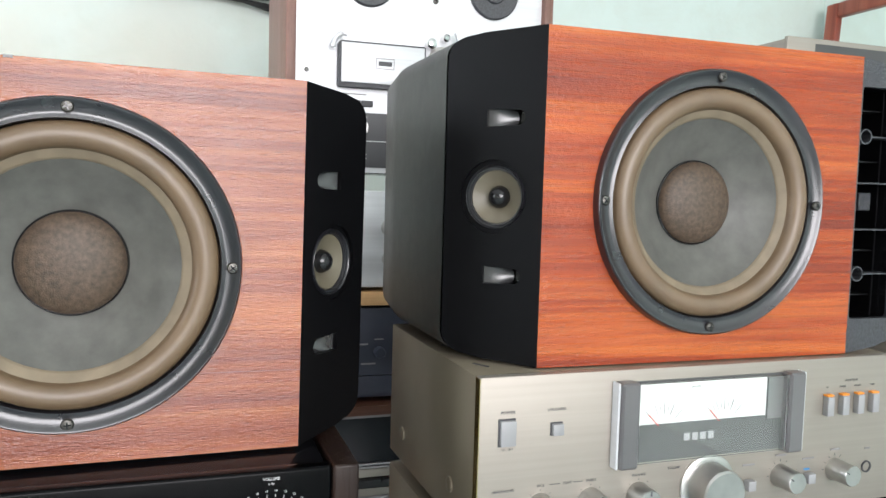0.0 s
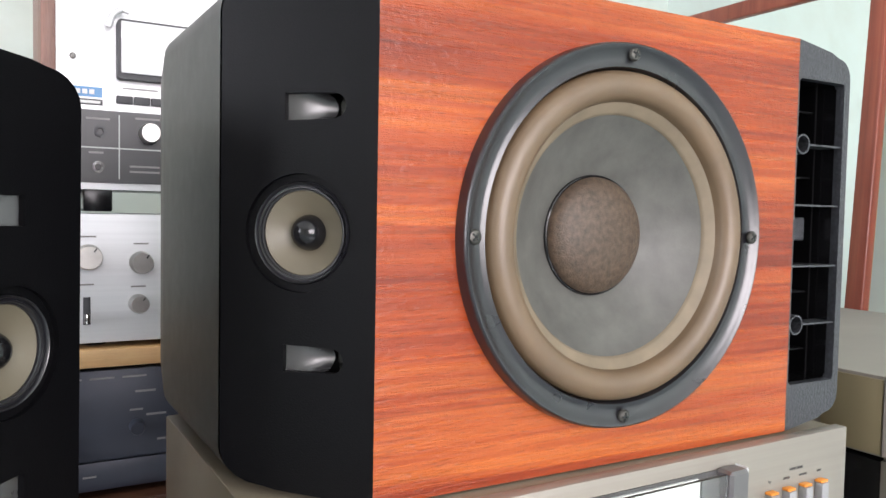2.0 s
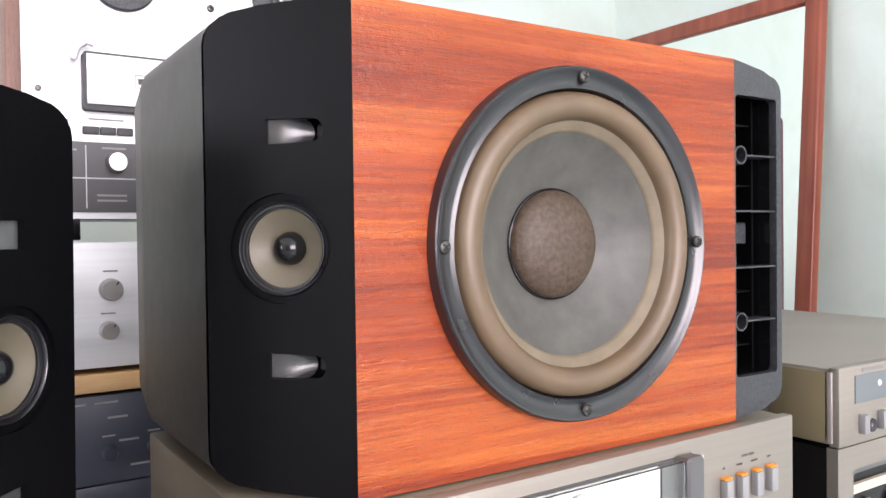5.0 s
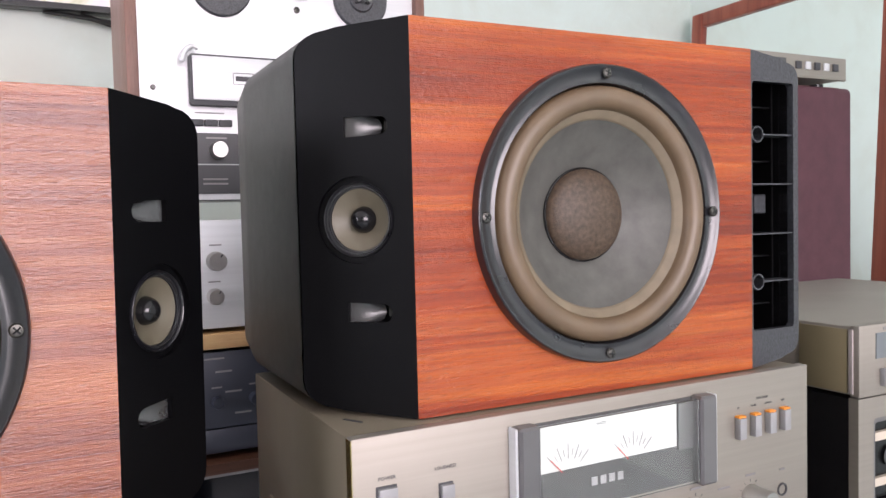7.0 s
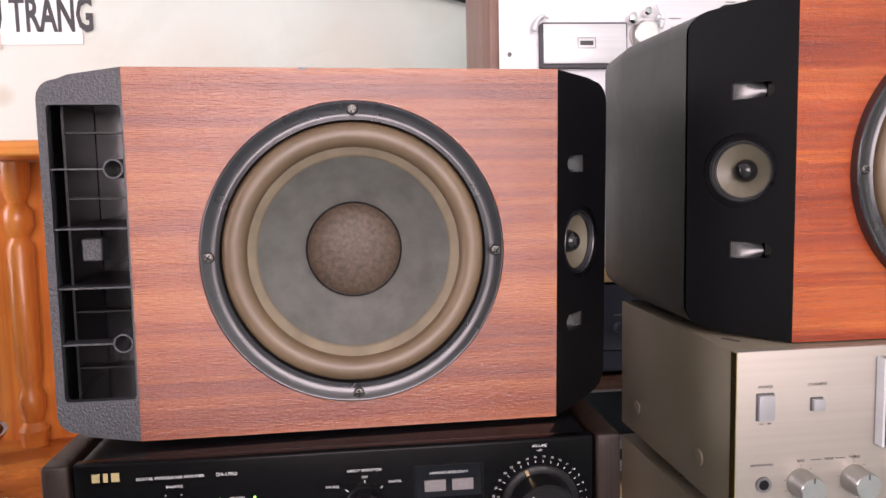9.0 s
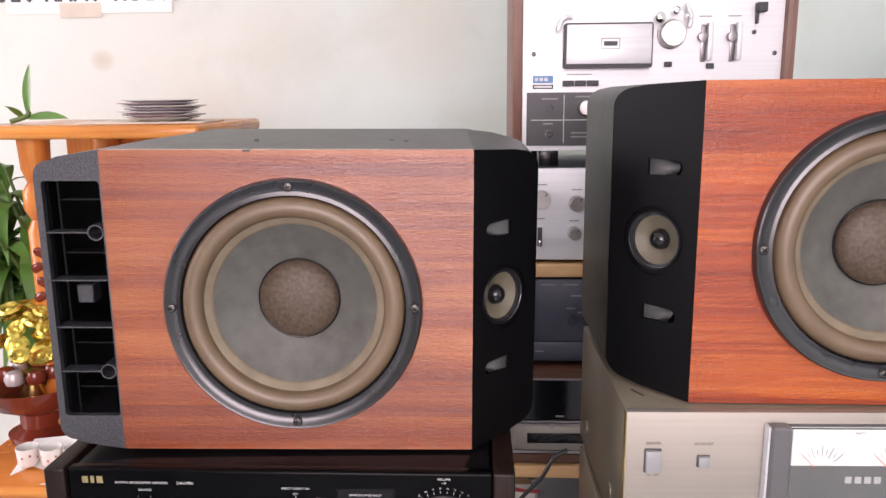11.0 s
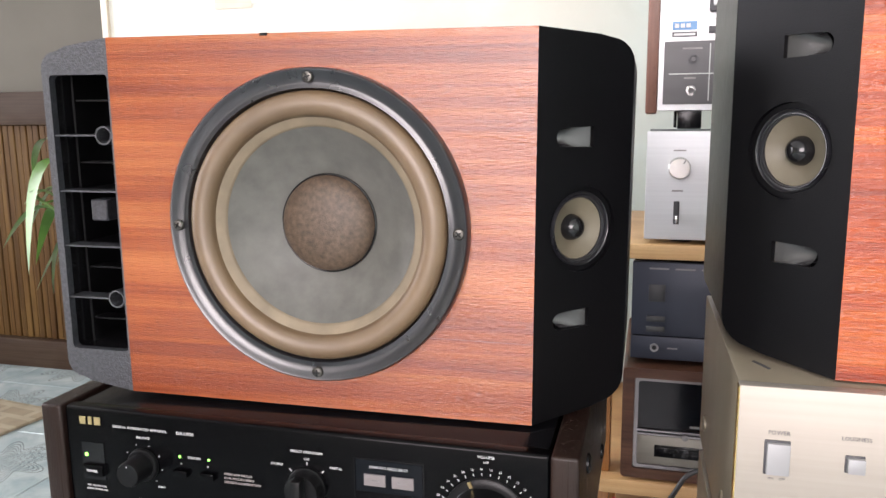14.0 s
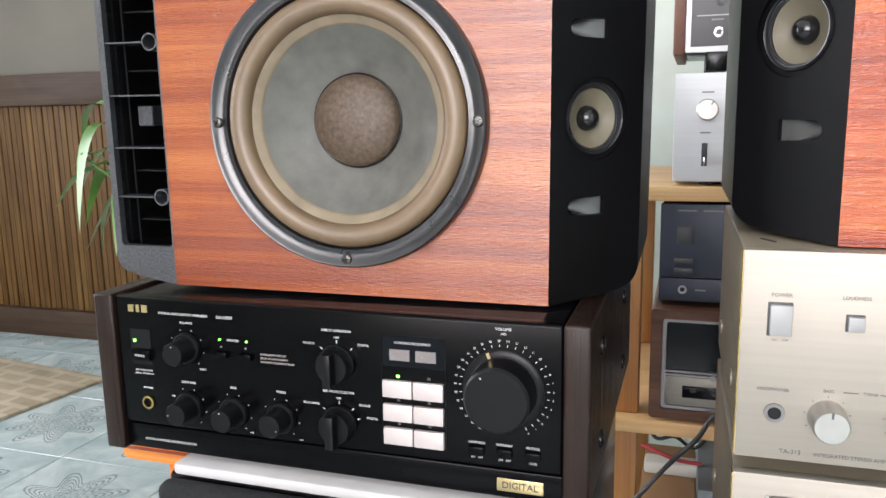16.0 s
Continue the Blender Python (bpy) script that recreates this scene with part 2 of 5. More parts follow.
M["stem"] = mat("green_stem", (0.10, 0.17, 0.05), 0.45, 0, 0.25, 12)
M["terracotta"] = mat("brown_glazed_pot", (0.10, 0.035, 0.02), 0.25, 0, 0.3, 9)
M["cable"] = mat("black_rubber_cable", (0.012, 0.012, 0.012), 0.45)
M["cable_red"] = mat("red_cable", (0.45, 0.05, 0.06), 0.45)
M["cable_white"] = mat("white_cable", (0.65, 0.64, 0.58), 0.45)
M["navy"] = mat("dark_slate_front", (0.034, 0.039, 0.056), 0.40, 0.2, 0.12, 8)
M["dial_glass"] = mat("black_dial_glass", (0.004, 0.005, 0.007), 0.10, spec=0.15)
M["grey_case"] = mat("grey_painted_case", (0.16, 0.18, 0.19), 0.5, 0, 0.1, 8)
M["card"] = mat("brown_cardboard", (0.34, 0.20, 0.095), 0.8, 0, 0.1, 8)
M["outside"] = mat("pale_concrete_yard", (0.45, 0.44, 0.42), 0.85, 0, 0.12, 1.5, 0.3, 60)


def wall_paint():
    m, n, l, b = nodes_of("mint_wall_paint_with_stains")
    v = coords(n, l)
    sep = n.new("ShaderNodeSeparateXYZ")
    l.new(v, sep.inputs[0])

    def calc(op, p, q):
        k = n.new("ShaderNodeMath")
        k.operation = op
        for i, w in enumerate((p, q)):
            if isinstance(w, (int, float)):
                k.inputs[i].default_value = w
            else:
                l.new(w, k.inputs[i])
        return k.outputs[0]
    big = noise_at(n, l, v, 1.3, 6, 0.6)
    # cream patching on one half of the wall, old mint paint on the other
    side = calc("ADD", calc("MULTIPLY", calc("ADD", big, -0.5), 1.6), calc("ADD", calc("MULTIPLY", sep.outputs[0], 0.45), 0.38))
    base = ramp(n, l, side, [(0.15, (0.66, 0.665, 0.60)), (0.50, (0.63, 0.69, 0.64)), (0.95, (0.62, 0.72, 0.68))])
    wob = noise_at(n, l, v, 5.0, 4)
    stain = None
    for sx, sz, sr, deep in ((-0.745, 1.222, 0.034, 0.50), (0.16, 1.30, 0.19, 0.30), (-0.20, 1.27, 0.16, 0.16), (0.30, 1.02, 0.10, 0.12), (-0.45, 1.06, 0.14, 0.10)):
        dx = calc("DIVIDE", calc("SUBTRACT", sep.outputs[0], sx), sr * 1.2)
        dz = calc("DIVIDE", calc("SUBTRACT", sep.outputs[2], sz), sr)
        r2 = calc("ADD", calc("MULTIPLY", dx, dx), calc("MULTIPLY", dz, dz))
        f = calc("MULTIPLY", calc("MAXIMUM", calc("SUBTRACT", 1.0, calc("MULTIPLY", r2, calc("ADD", wob, 0.6))), 0.0), deep)
        stain = f if stain is None else calc("ADD", stain, f)
    mul = n.new("ShaderNodeMix")
    mul.data_type = "RGBA"
    l.new(stain, mul.inputs["Factor"])
    l.new(base, mul.inputs["A"])
    mul.inputs["B"].default_value = (0.50, 0.38, 0.27, 1)
    worn = n.new("ShaderNodeMix")
    worn.data_type = "RGBA"
    l.new(ramp(n, l, noise_at(n, l, v, 3.4, 7, 0.65, 0.5), [(0.48, 0.0), (0.72, 0.42)]), worn.inputs["Factor"])
    l.new(mul.outputs["Result"], worn.inputs["A"])
    worn.inputs["B"].default_value = (0.50, 0.53, 0.45, 1)
    l.new(worn.outputs["Result"], b.inputs["Base Color"])
    b.inputs["Roughness"].default_value = 0.62
    bump(n, l, b, noise_at(n, l, v, 45, 4), 0.2, 0.003)
    return m


M["wall"] = wall_paint()


def glow(name, color, power):
    m, n, l, b = nodes_of(name)
    b.inputs["Base Color"].default_value = (*color, 1)
    b.inputs["Emission Color"].default_value, b.inputs["Emission Strength"].default_value = (*color, 1), power
    return m


M["led"] = glow("green_led", (0.25, 1.0, 0.12), 1.6)


def screen():
    m, n, l, b = nodes_of("television_picture")
    v = coords(n, l)
    c = ramp(n, l, noise_at(n, l, v, 7, 4, 0.6, 1.2), [(0.3, (0.25, 0.22, 0.35)), (0.45, (0.75, 0.72, 0.85)), (0.6, (0.85, 0.82, 0.70)), (0.75, (0.45, 0.50, 0.25))])
    b.inputs["Base Color"].default_value = (0.01, 0.01, 0.01, 1)
    b.inputs["Roughness"].default_value = 0.15
    l.new(c, b.inputs["Emission Color"])
    b.inputs["Emission Strength"].default_value = 0.9
    return m


M["screen"] = screen()


def clear_glass(name, color):
    m, n, l, b = nodes_of(name)
    b.inputs["Base Color"].default_value = (*color, 1)
    b.inputs["Transmission Weight"].default_value, b.inputs["Roughness"].default_value, b.inputs["IOR"].default_value = 1.0, 0.02, 1.45
    return m


M["glass"] = clear_glass("clear_glass", (0.96, 1.0, 0.98))
M["mirror"] = mat("silvered_mirror", (0.86, 0.90, 0.88), 0.03, 1.0, 0.0)


def tile_glaze():
    """Glazed floor tile, blue-grey marbling with a dark rosette at its middle and a fretted border."""
    m, n, l, b = nodes_of("glazed_patterned_floor_tile")
    tc = n.new("ShaderNodeTexCoord")
    v = tc.outputs["Object"]
    marb = ramp(n, l, noise_at(n, l, v, 7, 5, 0.6, 1.0), [(0.3, (0.22, 0.29, 0.30)), (0.55, (0.34, 0.40, 0.40)), (0.75, (0.45, 0.49, 0.48))])
    sep = n.new("ShaderNodeSeparateXYZ")
    l.new(v, sep.inputs[0])

    def math_(op, a, c=None):
        k = n.new("ShaderNodeMath")
        k.operation = op
        for i, s in enumerate((a, c)):
            if s is None:
                continue
            if isinstance(s, (int, float)):
                k.inputs[i].default_value = s
            else:
                l.new(s, k.inputs[i])
        return k.outputs[0]
    x, y = sep.outputs[0], sep.outputs[1]
    r = math_("SQRT", math_("ADD", math_("MULTIPLY", x, x), math_("MULTIPLY", y, y)))
    a = math_("ARCTAN2", y, x)
    petal = math_("MULTIPLY", math_("SINE", math_("MULTIPLY", a, 8.0)), 0.034)
    ring = math_("SINE", math_("MULTIPLY", math_("ADD", r, petal), 330.0))
    inside = math_("LESS_THAN", math_("ADD", r, petal), 0.13)
    fret = noise_at(n, l, v, 75, 3)
    rosette = math_("MULTIPLY", inside, math_("GREATER_THAN", math_("ADD", ring, math_("MULTIPLY", fret, 2.6)), 1.55))
    dark = n.new("ShaderNodeMix")
    dark.data_type = "RGBA"
    l.new(math_("MULTIPLY", rosette, 0.62), dark.inputs["Factor"])
    l.new(marb, dark.inputs["A"])
    dark.inputs["B"].default_value = (0.10, 0.11, 0.11, 1)
    l.new(dark.outputs["Result"], b.inputs["Base Color"])
    b.inputs["Roughness"].default_value = 0.13
    bump(n, l, b, noise_at(n, l, v, 9, 2), 0.06, 0.003)
    return m


M["tile"] = tile_glaze()
M["grout"] = mat("grey_grout", (0.30, 0.32, 0.31), 0.8, 0, 0.15, 20)


def rug_weave():
    m, n, l, b = nodes_of("beige_patterned_rug")
    v = coords(n, l)
    blk = n.new("ShaderNodeTexBrick")
    for key, val in (("Scale", 1.0), ("Brick Width", 0.14), ("Row Height", 0.075), ("Mortar Size", 0.016), ("Mortar Smooth", 0.4)):
        blk.inputs[key].default_value = val
    blk.inputs["Color1"].default_value, blk.inputs["Color2"].default_value, blk.inputs["Mortar"].default_value = (0.27, 0.22, 0.15, 1), (0.31, 0.255, 0.175, 1), (0.36, 0.31, 0.22, 1)
    l.new(v, blk.inputs["Vector"])
    worn = n.new("ShaderNodeMix")
    worn.data_type, worn.blend_type = "RGBA", "MULTIPLY"
    worn.inputs["Factor"].default_value = 0.8
    l.new(blk.outputs["Color"], worn.inputs["A"])
    l.new(ramp(n, l, noise_at(n, l, v, 9, 4), [(0.3, 0.7), (0.7, 1.1)]), worn.inputs["B"])
    l.new(worn.outputs["Result"], b.inputs["Base Color"])
    b.inputs["Roughness"].default_value = 0.9
    bump(n, l, b, noise_at(n, l, v, 240, 2), 0.6, 0.003)
    return m


M["rug"] = rug_weave()

# ---- mesh helpers ----


def link(name, bm, material, parent=None, label="", m=None, flip=False, smooth=38):
    if m is not None:
        bmesh.ops.transform(bm, matrix=m, verts=bm.verts)
    if flip:
        bmesh.ops.reverse_faces(bm, faces=bm.faces)
    data = bpy.data.meshes.new(name)
    bm.to_mesh(data)
    bm.free()
    data.materials.append(material)
    if smooth:
        data.polygons.foreach_set("use_smooth", [True] * len(data.polygons))
        data.set_sharp_from_angle(angle=radians(smooth))
    ob = new(name, data)
    if parent is not None:
        ob.parent = parent
    if label:
        tagged(ob, label)
    return ob


def box(x0, x1, y0, y1, z0, z1, bevel=0.0, seg=2, bm=None):
    own = bm is None
    bm = bmesh.new() if own else bm
    r = bmesh.ops.create_cube(bm, size=1, matrix=Matrix.Translation(((x0 + x1) / 2, (y0 + y1) / 2, (z0 + z1) / 2)) @ Matrix.Diagonal((x1 - x0, y1 - y0, z1 - z0, 1)))
    if bevel:
        edges = {e for v in r["verts"] for e in v.link_edges}
        bmesh.ops.bevel(bm, geom=list(edges), offset=bevel, segments=seg, affect="EDGES", profile=0.5)
    return bm


def lathe(profile, segs=64, flute=0.0, closed=False):
    """A turned form about the y axis: profile of (radius, y) from the rim to the middle, its front towards -y."""
    bm = bmesh.new()
    rings = []
    for r, y in profile:
        if r < 1e-6:
            rings.append([bm.verts.new((0, y, 0))])
            continue
        ring = []
        for i in range(segs):
            a = 2 * math.pi * i / segs
            q = r * (1 - (flute if i % 2 else 0))
            ring.append(bm.verts.new((q * math.cos(a), y, q * math.sin(a))))
        rings.append(ring)
    pairs = list(zip(rings, rings[1:])) + ([(rings[-1], rings[0])] if closed else [])
    for a, b in pairs:
        for i in range(segs):
            j = (i + 1) % segs
            if len(a) == 1 and len(b) == 1:
                continue
            if len(b) == 1:
                bm.faces.new((a[i], a[j], b[0]))
            elif len(a) == 1:
                bm.faces.new((a[0], b[j], b[i]))
            else:
                bm.faces.new((a[i], a[j], b[j], b[i]))
    bmesh.ops.recalc_face_normals(bm, faces=bm.faces)
    return bm


def round_rect(x0, x1, z0, z1, r=0.0, n=4):
    if r <= 0:
        return [(x0, z0), (x1, z0), (x1, z1), (x0, z1)]
    pts = []
    for cx, cz, a0 in ((x1 - r, z0 + r, -90), (x1 - r, z1 - r, 0), (x0 + r, z1 - r, 90), (x0 + r, z0 + r, 180)):
        for i in range(n + 1):
            a = radians(a0 + 90 * i / n)
            pts.append((cx + r * math.cos(a), cz + r * math.sin(a)))
    return pts


def circle(cx, cz, r, n=48):
    return [(cx + r * math.cos(2 * math.pi * i / n), cz + r * math.sin(2 * math.pi * i / n)) for i in range(n)]


def plate(outline, holes, depth, y=0.0):
    """A flat plate in x and z with holes that go through it, from y to y + depth."""
    bm = bmesh.new()
    edges = []
    for loop in (outline, *holes):
        vs = [bm.verts.new((px, y, pz)) for px, pz in loop]
        edges += [bm.edges.new((vs[i], vs[(i + 1) % len(vs)])) for i in range(len(vs))]
    bmesh.ops.triangle_fill(bm, use_beauty=True, edges=edges, normal=(0, -1, 0))
    r = bmesh.ops.extrude_face_region(bm, geom=list(bm.faces))
    moved = [e for e in r["geom"] if isinstance(e, bmesh.types.BMVert)]
    bmesh.ops.translate(bm, verts=moved, vec=(0, depth, 0))
    bmesh.ops.recalc_face_normals(bm, faces=bm.faces)
    return bm


def tube(points, r, segs=8):
    bm = bmesh.new()
    pts = [Vector(p) for p in points]
    rings = []
    for i, p in enumerate(pts):
        d = (pts[min(i + 1, len(pts) - 1)] - pts[max(i - 1, 0)]).normalized()
        q = d.to_track_quat("Z", "Y").to_matrix()
        rr = r[i] if isinstance(r, (list, tuple)) else r
        rings.append([bm.verts.new(p + q @ Vector((rr * math.cos(2 * math.pi * k / segs), rr * math.sin(2 * math.pi * k / segs), 0))) for k in range(segs)])
    for a, b in zip(rings, rings[1:]):
        for k in range(segs):
            j = (k + 1) % segs
            bm.faces.new((a[k], a[j], b[j], b[k]))
    bm.faces.new(rings[0])
    bm.faces.new(rings[-1])
    bmesh.ops.recalc_face_normals(bm, faces=bm.faces)
    return bm


def arc_points(points, steps=8):
    """A smooth line through the points."""
    p = [Vector(q) for q in points]
    p = [p[0] * 2 - p[1]] + p + [p[-1] * 2 - p[-2]]
    out = []
    for i in range(1, len(p) - 2):
        for k in range(steps):
            t = k / steps
            a, b, c, d = p[i - 1:i + 3]
            out.append(0.5 * (2 * b + (c - a) * t + (2 * a - 5 * b + 4 * c - d) * t * t + (3 * b - a - 3 * c + d) * t ** 3))
    return out + [p[-2]]


def thing(name, at, label, category, group="", rz=0.0):
    ob = new(name)
    ob.empty_display_size = 0.05
    ob.matrix_basis = pose(*at, 0, 0, rz)
    return tagged(ob, label, category, group)


def solid(name, bm, material, label, category, group="", kind="", at=(0, 0, 0), rz=0.0):
    ob = link(name, bm, material)
    ob.matrix_basis = pose(*at, 0, 0, rz)
    return tagged(ob, label, category, group, kind)


T = Matrix.Translation
LETTERS = []


def write(text, x, y, z, size, material, parent, align="CENTER", wide=1.0, bold=0.0):
    """Printed words on a front that faces -y; size is the height of a capital."""
    c = bpy.data.curves.new("lettering", "FONT")
    c.body, c.size, c.align_x, c.align_y = text, size / 0.70, align, "CENTER"
    c.extrude, c.resolution_u, c.offset = 0.0001, 2, bold
    c.materials.append(material)
    ob = new("lettering", c)
    ob.parent = parent
    ob.matrix_basis = pose(x, y - 0.0004, z, 90) @ Matrix.Diagonal((wide, 1, 1, 1))
    LETTERS.append(ob)


def bar(x, y, z, w, h, material, parent, name="print_bar", turn=0.0):
    bm = box(-w / 2, w / 2, -0.0003, 0.0003, -h / 2, h / 2)
    return link(name, bm, material, parent, m=T((x, y - 0.0003, z)) @ pose(0, 0, 0, 0, turn, 0), smooth=0)


def screw(x, y, z, r, parent, turn=20, m0=None, flip=False):
    bm = lathe([(r, 0.0), (r, -r * 0.35), (r * 0.8, -r * 0.6), (r * 0.25, -r * 0.72), (0, -r * 0.72)], 20)
    mm = T((x, y, z)) @ pose(0, 0, 0, 0, turn, 0)
    s = link("screw", bm, M["steel"], parent, m=mm if m0 is None else m0 @ mm, flip=flip)
    for a in (0, 90):
        c = box(-r * 0.62, r * 0.62, -r * 0.76, -r * 0.70, -r * 0.12, r * 0.12)
        mc = mm @ pose(0, 0, 0, 0, a, 0)
        link("slot", c, M["gloss_black"], s, m=mc if m0 is None else m0 @ mc, flip=flip, smooth=0)
    return s

# ---- the room ----


def structure(name, bm, material, label):
    return tagged(link(name, bm, material, smooth=0), label, "", "", "structure")


XW, XE, YS, YN, YF, ZC = -3.45, 2.32, -2.85, 2.40, 2.92, 2.9
floor = structure("floor", box(XW - 0.1, XE + 0.1, YS - 0.1, YF + 0.1, -0.12, -0.008), M["grout"], "glazed patterned floor tiles in grey grout")
structure("ceiling", box(XW - 0.1, XE + 0.1, YS - 0.1, YF + 0.1, ZC, ZC + 0.1), M["ceiling"], "plain white painted ceiling")
structure("wall_north", box(-1.22, XE, YN, YN + 0.12, -0.008, ZC), M["wall"], "pale mint plaster wall with brownish stains")
structure("wall_north_far", box(XW, -1.22, YF + 0.02, YF + 0.14, -0.008, ZC), M["wall"], "grey mint wall beyond the passage")
structure("wall_passage", box(-1.22, -1.10, YN + 0.12, YF + 0.02, -0.008, ZC), M["wall"], "short pale mint return wall")
structure("wall_east", box(XE, XE + 0.12, YS, YN + 0.12, -0.008, ZC), M["wall"], "pale mint side wall")


def wall_with_opening(name, along, fixed, a0, a1, o0, o1, low, h, label):
    bm = bmesh.new()
    for p0, p1, z0, z1 in ((a0, o0, -0.008, ZC), (o1, a1, -0.008, ZC), (o0, o1, h, ZC), (o0, o1, -0.008, low)):
        if z1 <= z0:
            continue
        if along == "x":
            box(p0, p1, fixed - 0.12, fixed, z0, z1, bm=bm)
        else:
            box(fixed - 0.12, fixed, p0, p1, z0, z1, bm=bm)
    return structure(name, bm, M["wall"], label)


# the sill below this opening is unseen, added to keep low reflections dark
wall_with_opening("wall_south", "x", YS, XW, XE, -0.85, 1.55, 0.74, 2.5, "unseen pale mint wall, open shopfront window over a low added sill")
wall_with_opening("wall_west", "y", XW, YS, YF, 0.0, 1.8, -0.008, 2.4, "pale mint wall with an open side door")
structure("ground", box(-60, 60, -60, 60, -0.3, -0.14), M["outside"], "pale concrete yard outside the shop")
edge = structure("trim", box(-1.238, -1.215, YN - 0.012, YN + 0.13, 0.0, ZC, 0.003), M["tape"], "beige corner trim on the wall's end")

# slatted wooden door with its dark rail, in the far wall
door = tagged(new("door_1"), "closed brown slatted wooden folding door with dark rails", "", "", "structure")
door.matrix_basis = pose(-3.2, YF, 0)
link("upper_panel", box(0, 2.0, 0.0, 0.018, 1.14, 2.45), M["grey_panel"], door, "dull grey upper panel", smooth=0)
link("top_rail", box(0, 2.0, -0.04, 0.02, 1.01, 1.14, 0.004), M["rail_wood"], door)
link("bottom_rail", box(0, 2.0, -0.04, 0.02, 0.0, 0.12, 0.004), M["rail_wood"], door)
link("backing", box(0, 2.0, 0.0, 0.018, 0.12, 1.01), M["rail_wood"], door)
for i in range(66):
    link("slat", box(0.0006, 0.0297, -0.010 if i % 2 else -0.007, 0.0, 0.12, 1.01, 0.003, 1), M["slat_wood"], door, m=T((i * 0.0303, 0, 0)))
for i in range(5):
    link("upper_post", box(-0.03, 0.03, -0.02, 0.02, 1.14, 2.4, 0.004), M["rail_wood"], door, m=T((i * 0.5, 0, 0))) if i in (0, 4) else None

# ---- the two bookshelf loudspeakers ----
HB, DB = 0.2612, 0.315


def section(w, drop, corner, n=5):
    """Half outline of an end cap: from the cabinet's top edge out and round its outer corner; (x outwards, z)."""
    top = [(0.0, HB), (w * 0.62, HB - drop * 0.62)]
    cx, cz = w - corner, HB - drop - corner
    top += [(cx + corner * math.sin(radians(90 * i / n)), cz + corner * math.cos(radians(90 * i / n))) for i in range(n + 1)]
    return top + [(x, HB - z) for x, z in reversed(top)]


def end_cap(sec, front, mid, rear_scale, sx):
    """The shell behind an end cap's front, drawn out to the back. front(x) gives the front's depth."""
    bm = bmesh.new()
    rows = []
    for x, z in sec:
        e = x / sec[len(sec) // 2][0]
        c = HB / 2
        rows.append([bm.verts.new((sx * x, front(x), z)),
                     bm.verts.new((sx * (x + 0.004 * e), mid, z)),
                     bm.verts.new((sx * x * (rear_scale + 0.12), DB - 0.012, c + (z - c) * (1 - 0.012 * e))),
                     bm.verts.new((sx * x * rear_scale, DB, c + (z - c) * (1 - 0.03 * e)))])
    for a, b in zip(rows, rows[1:]):
        for k in range(3):
            bm.faces.new((a[k], a[k + 1], b[k + 1], b[k]))
    bm.faces.new([r[3] for r in rows])
    bmesh.ops.recalc_face_normals(bm, faces=bm.faces)
    return bm


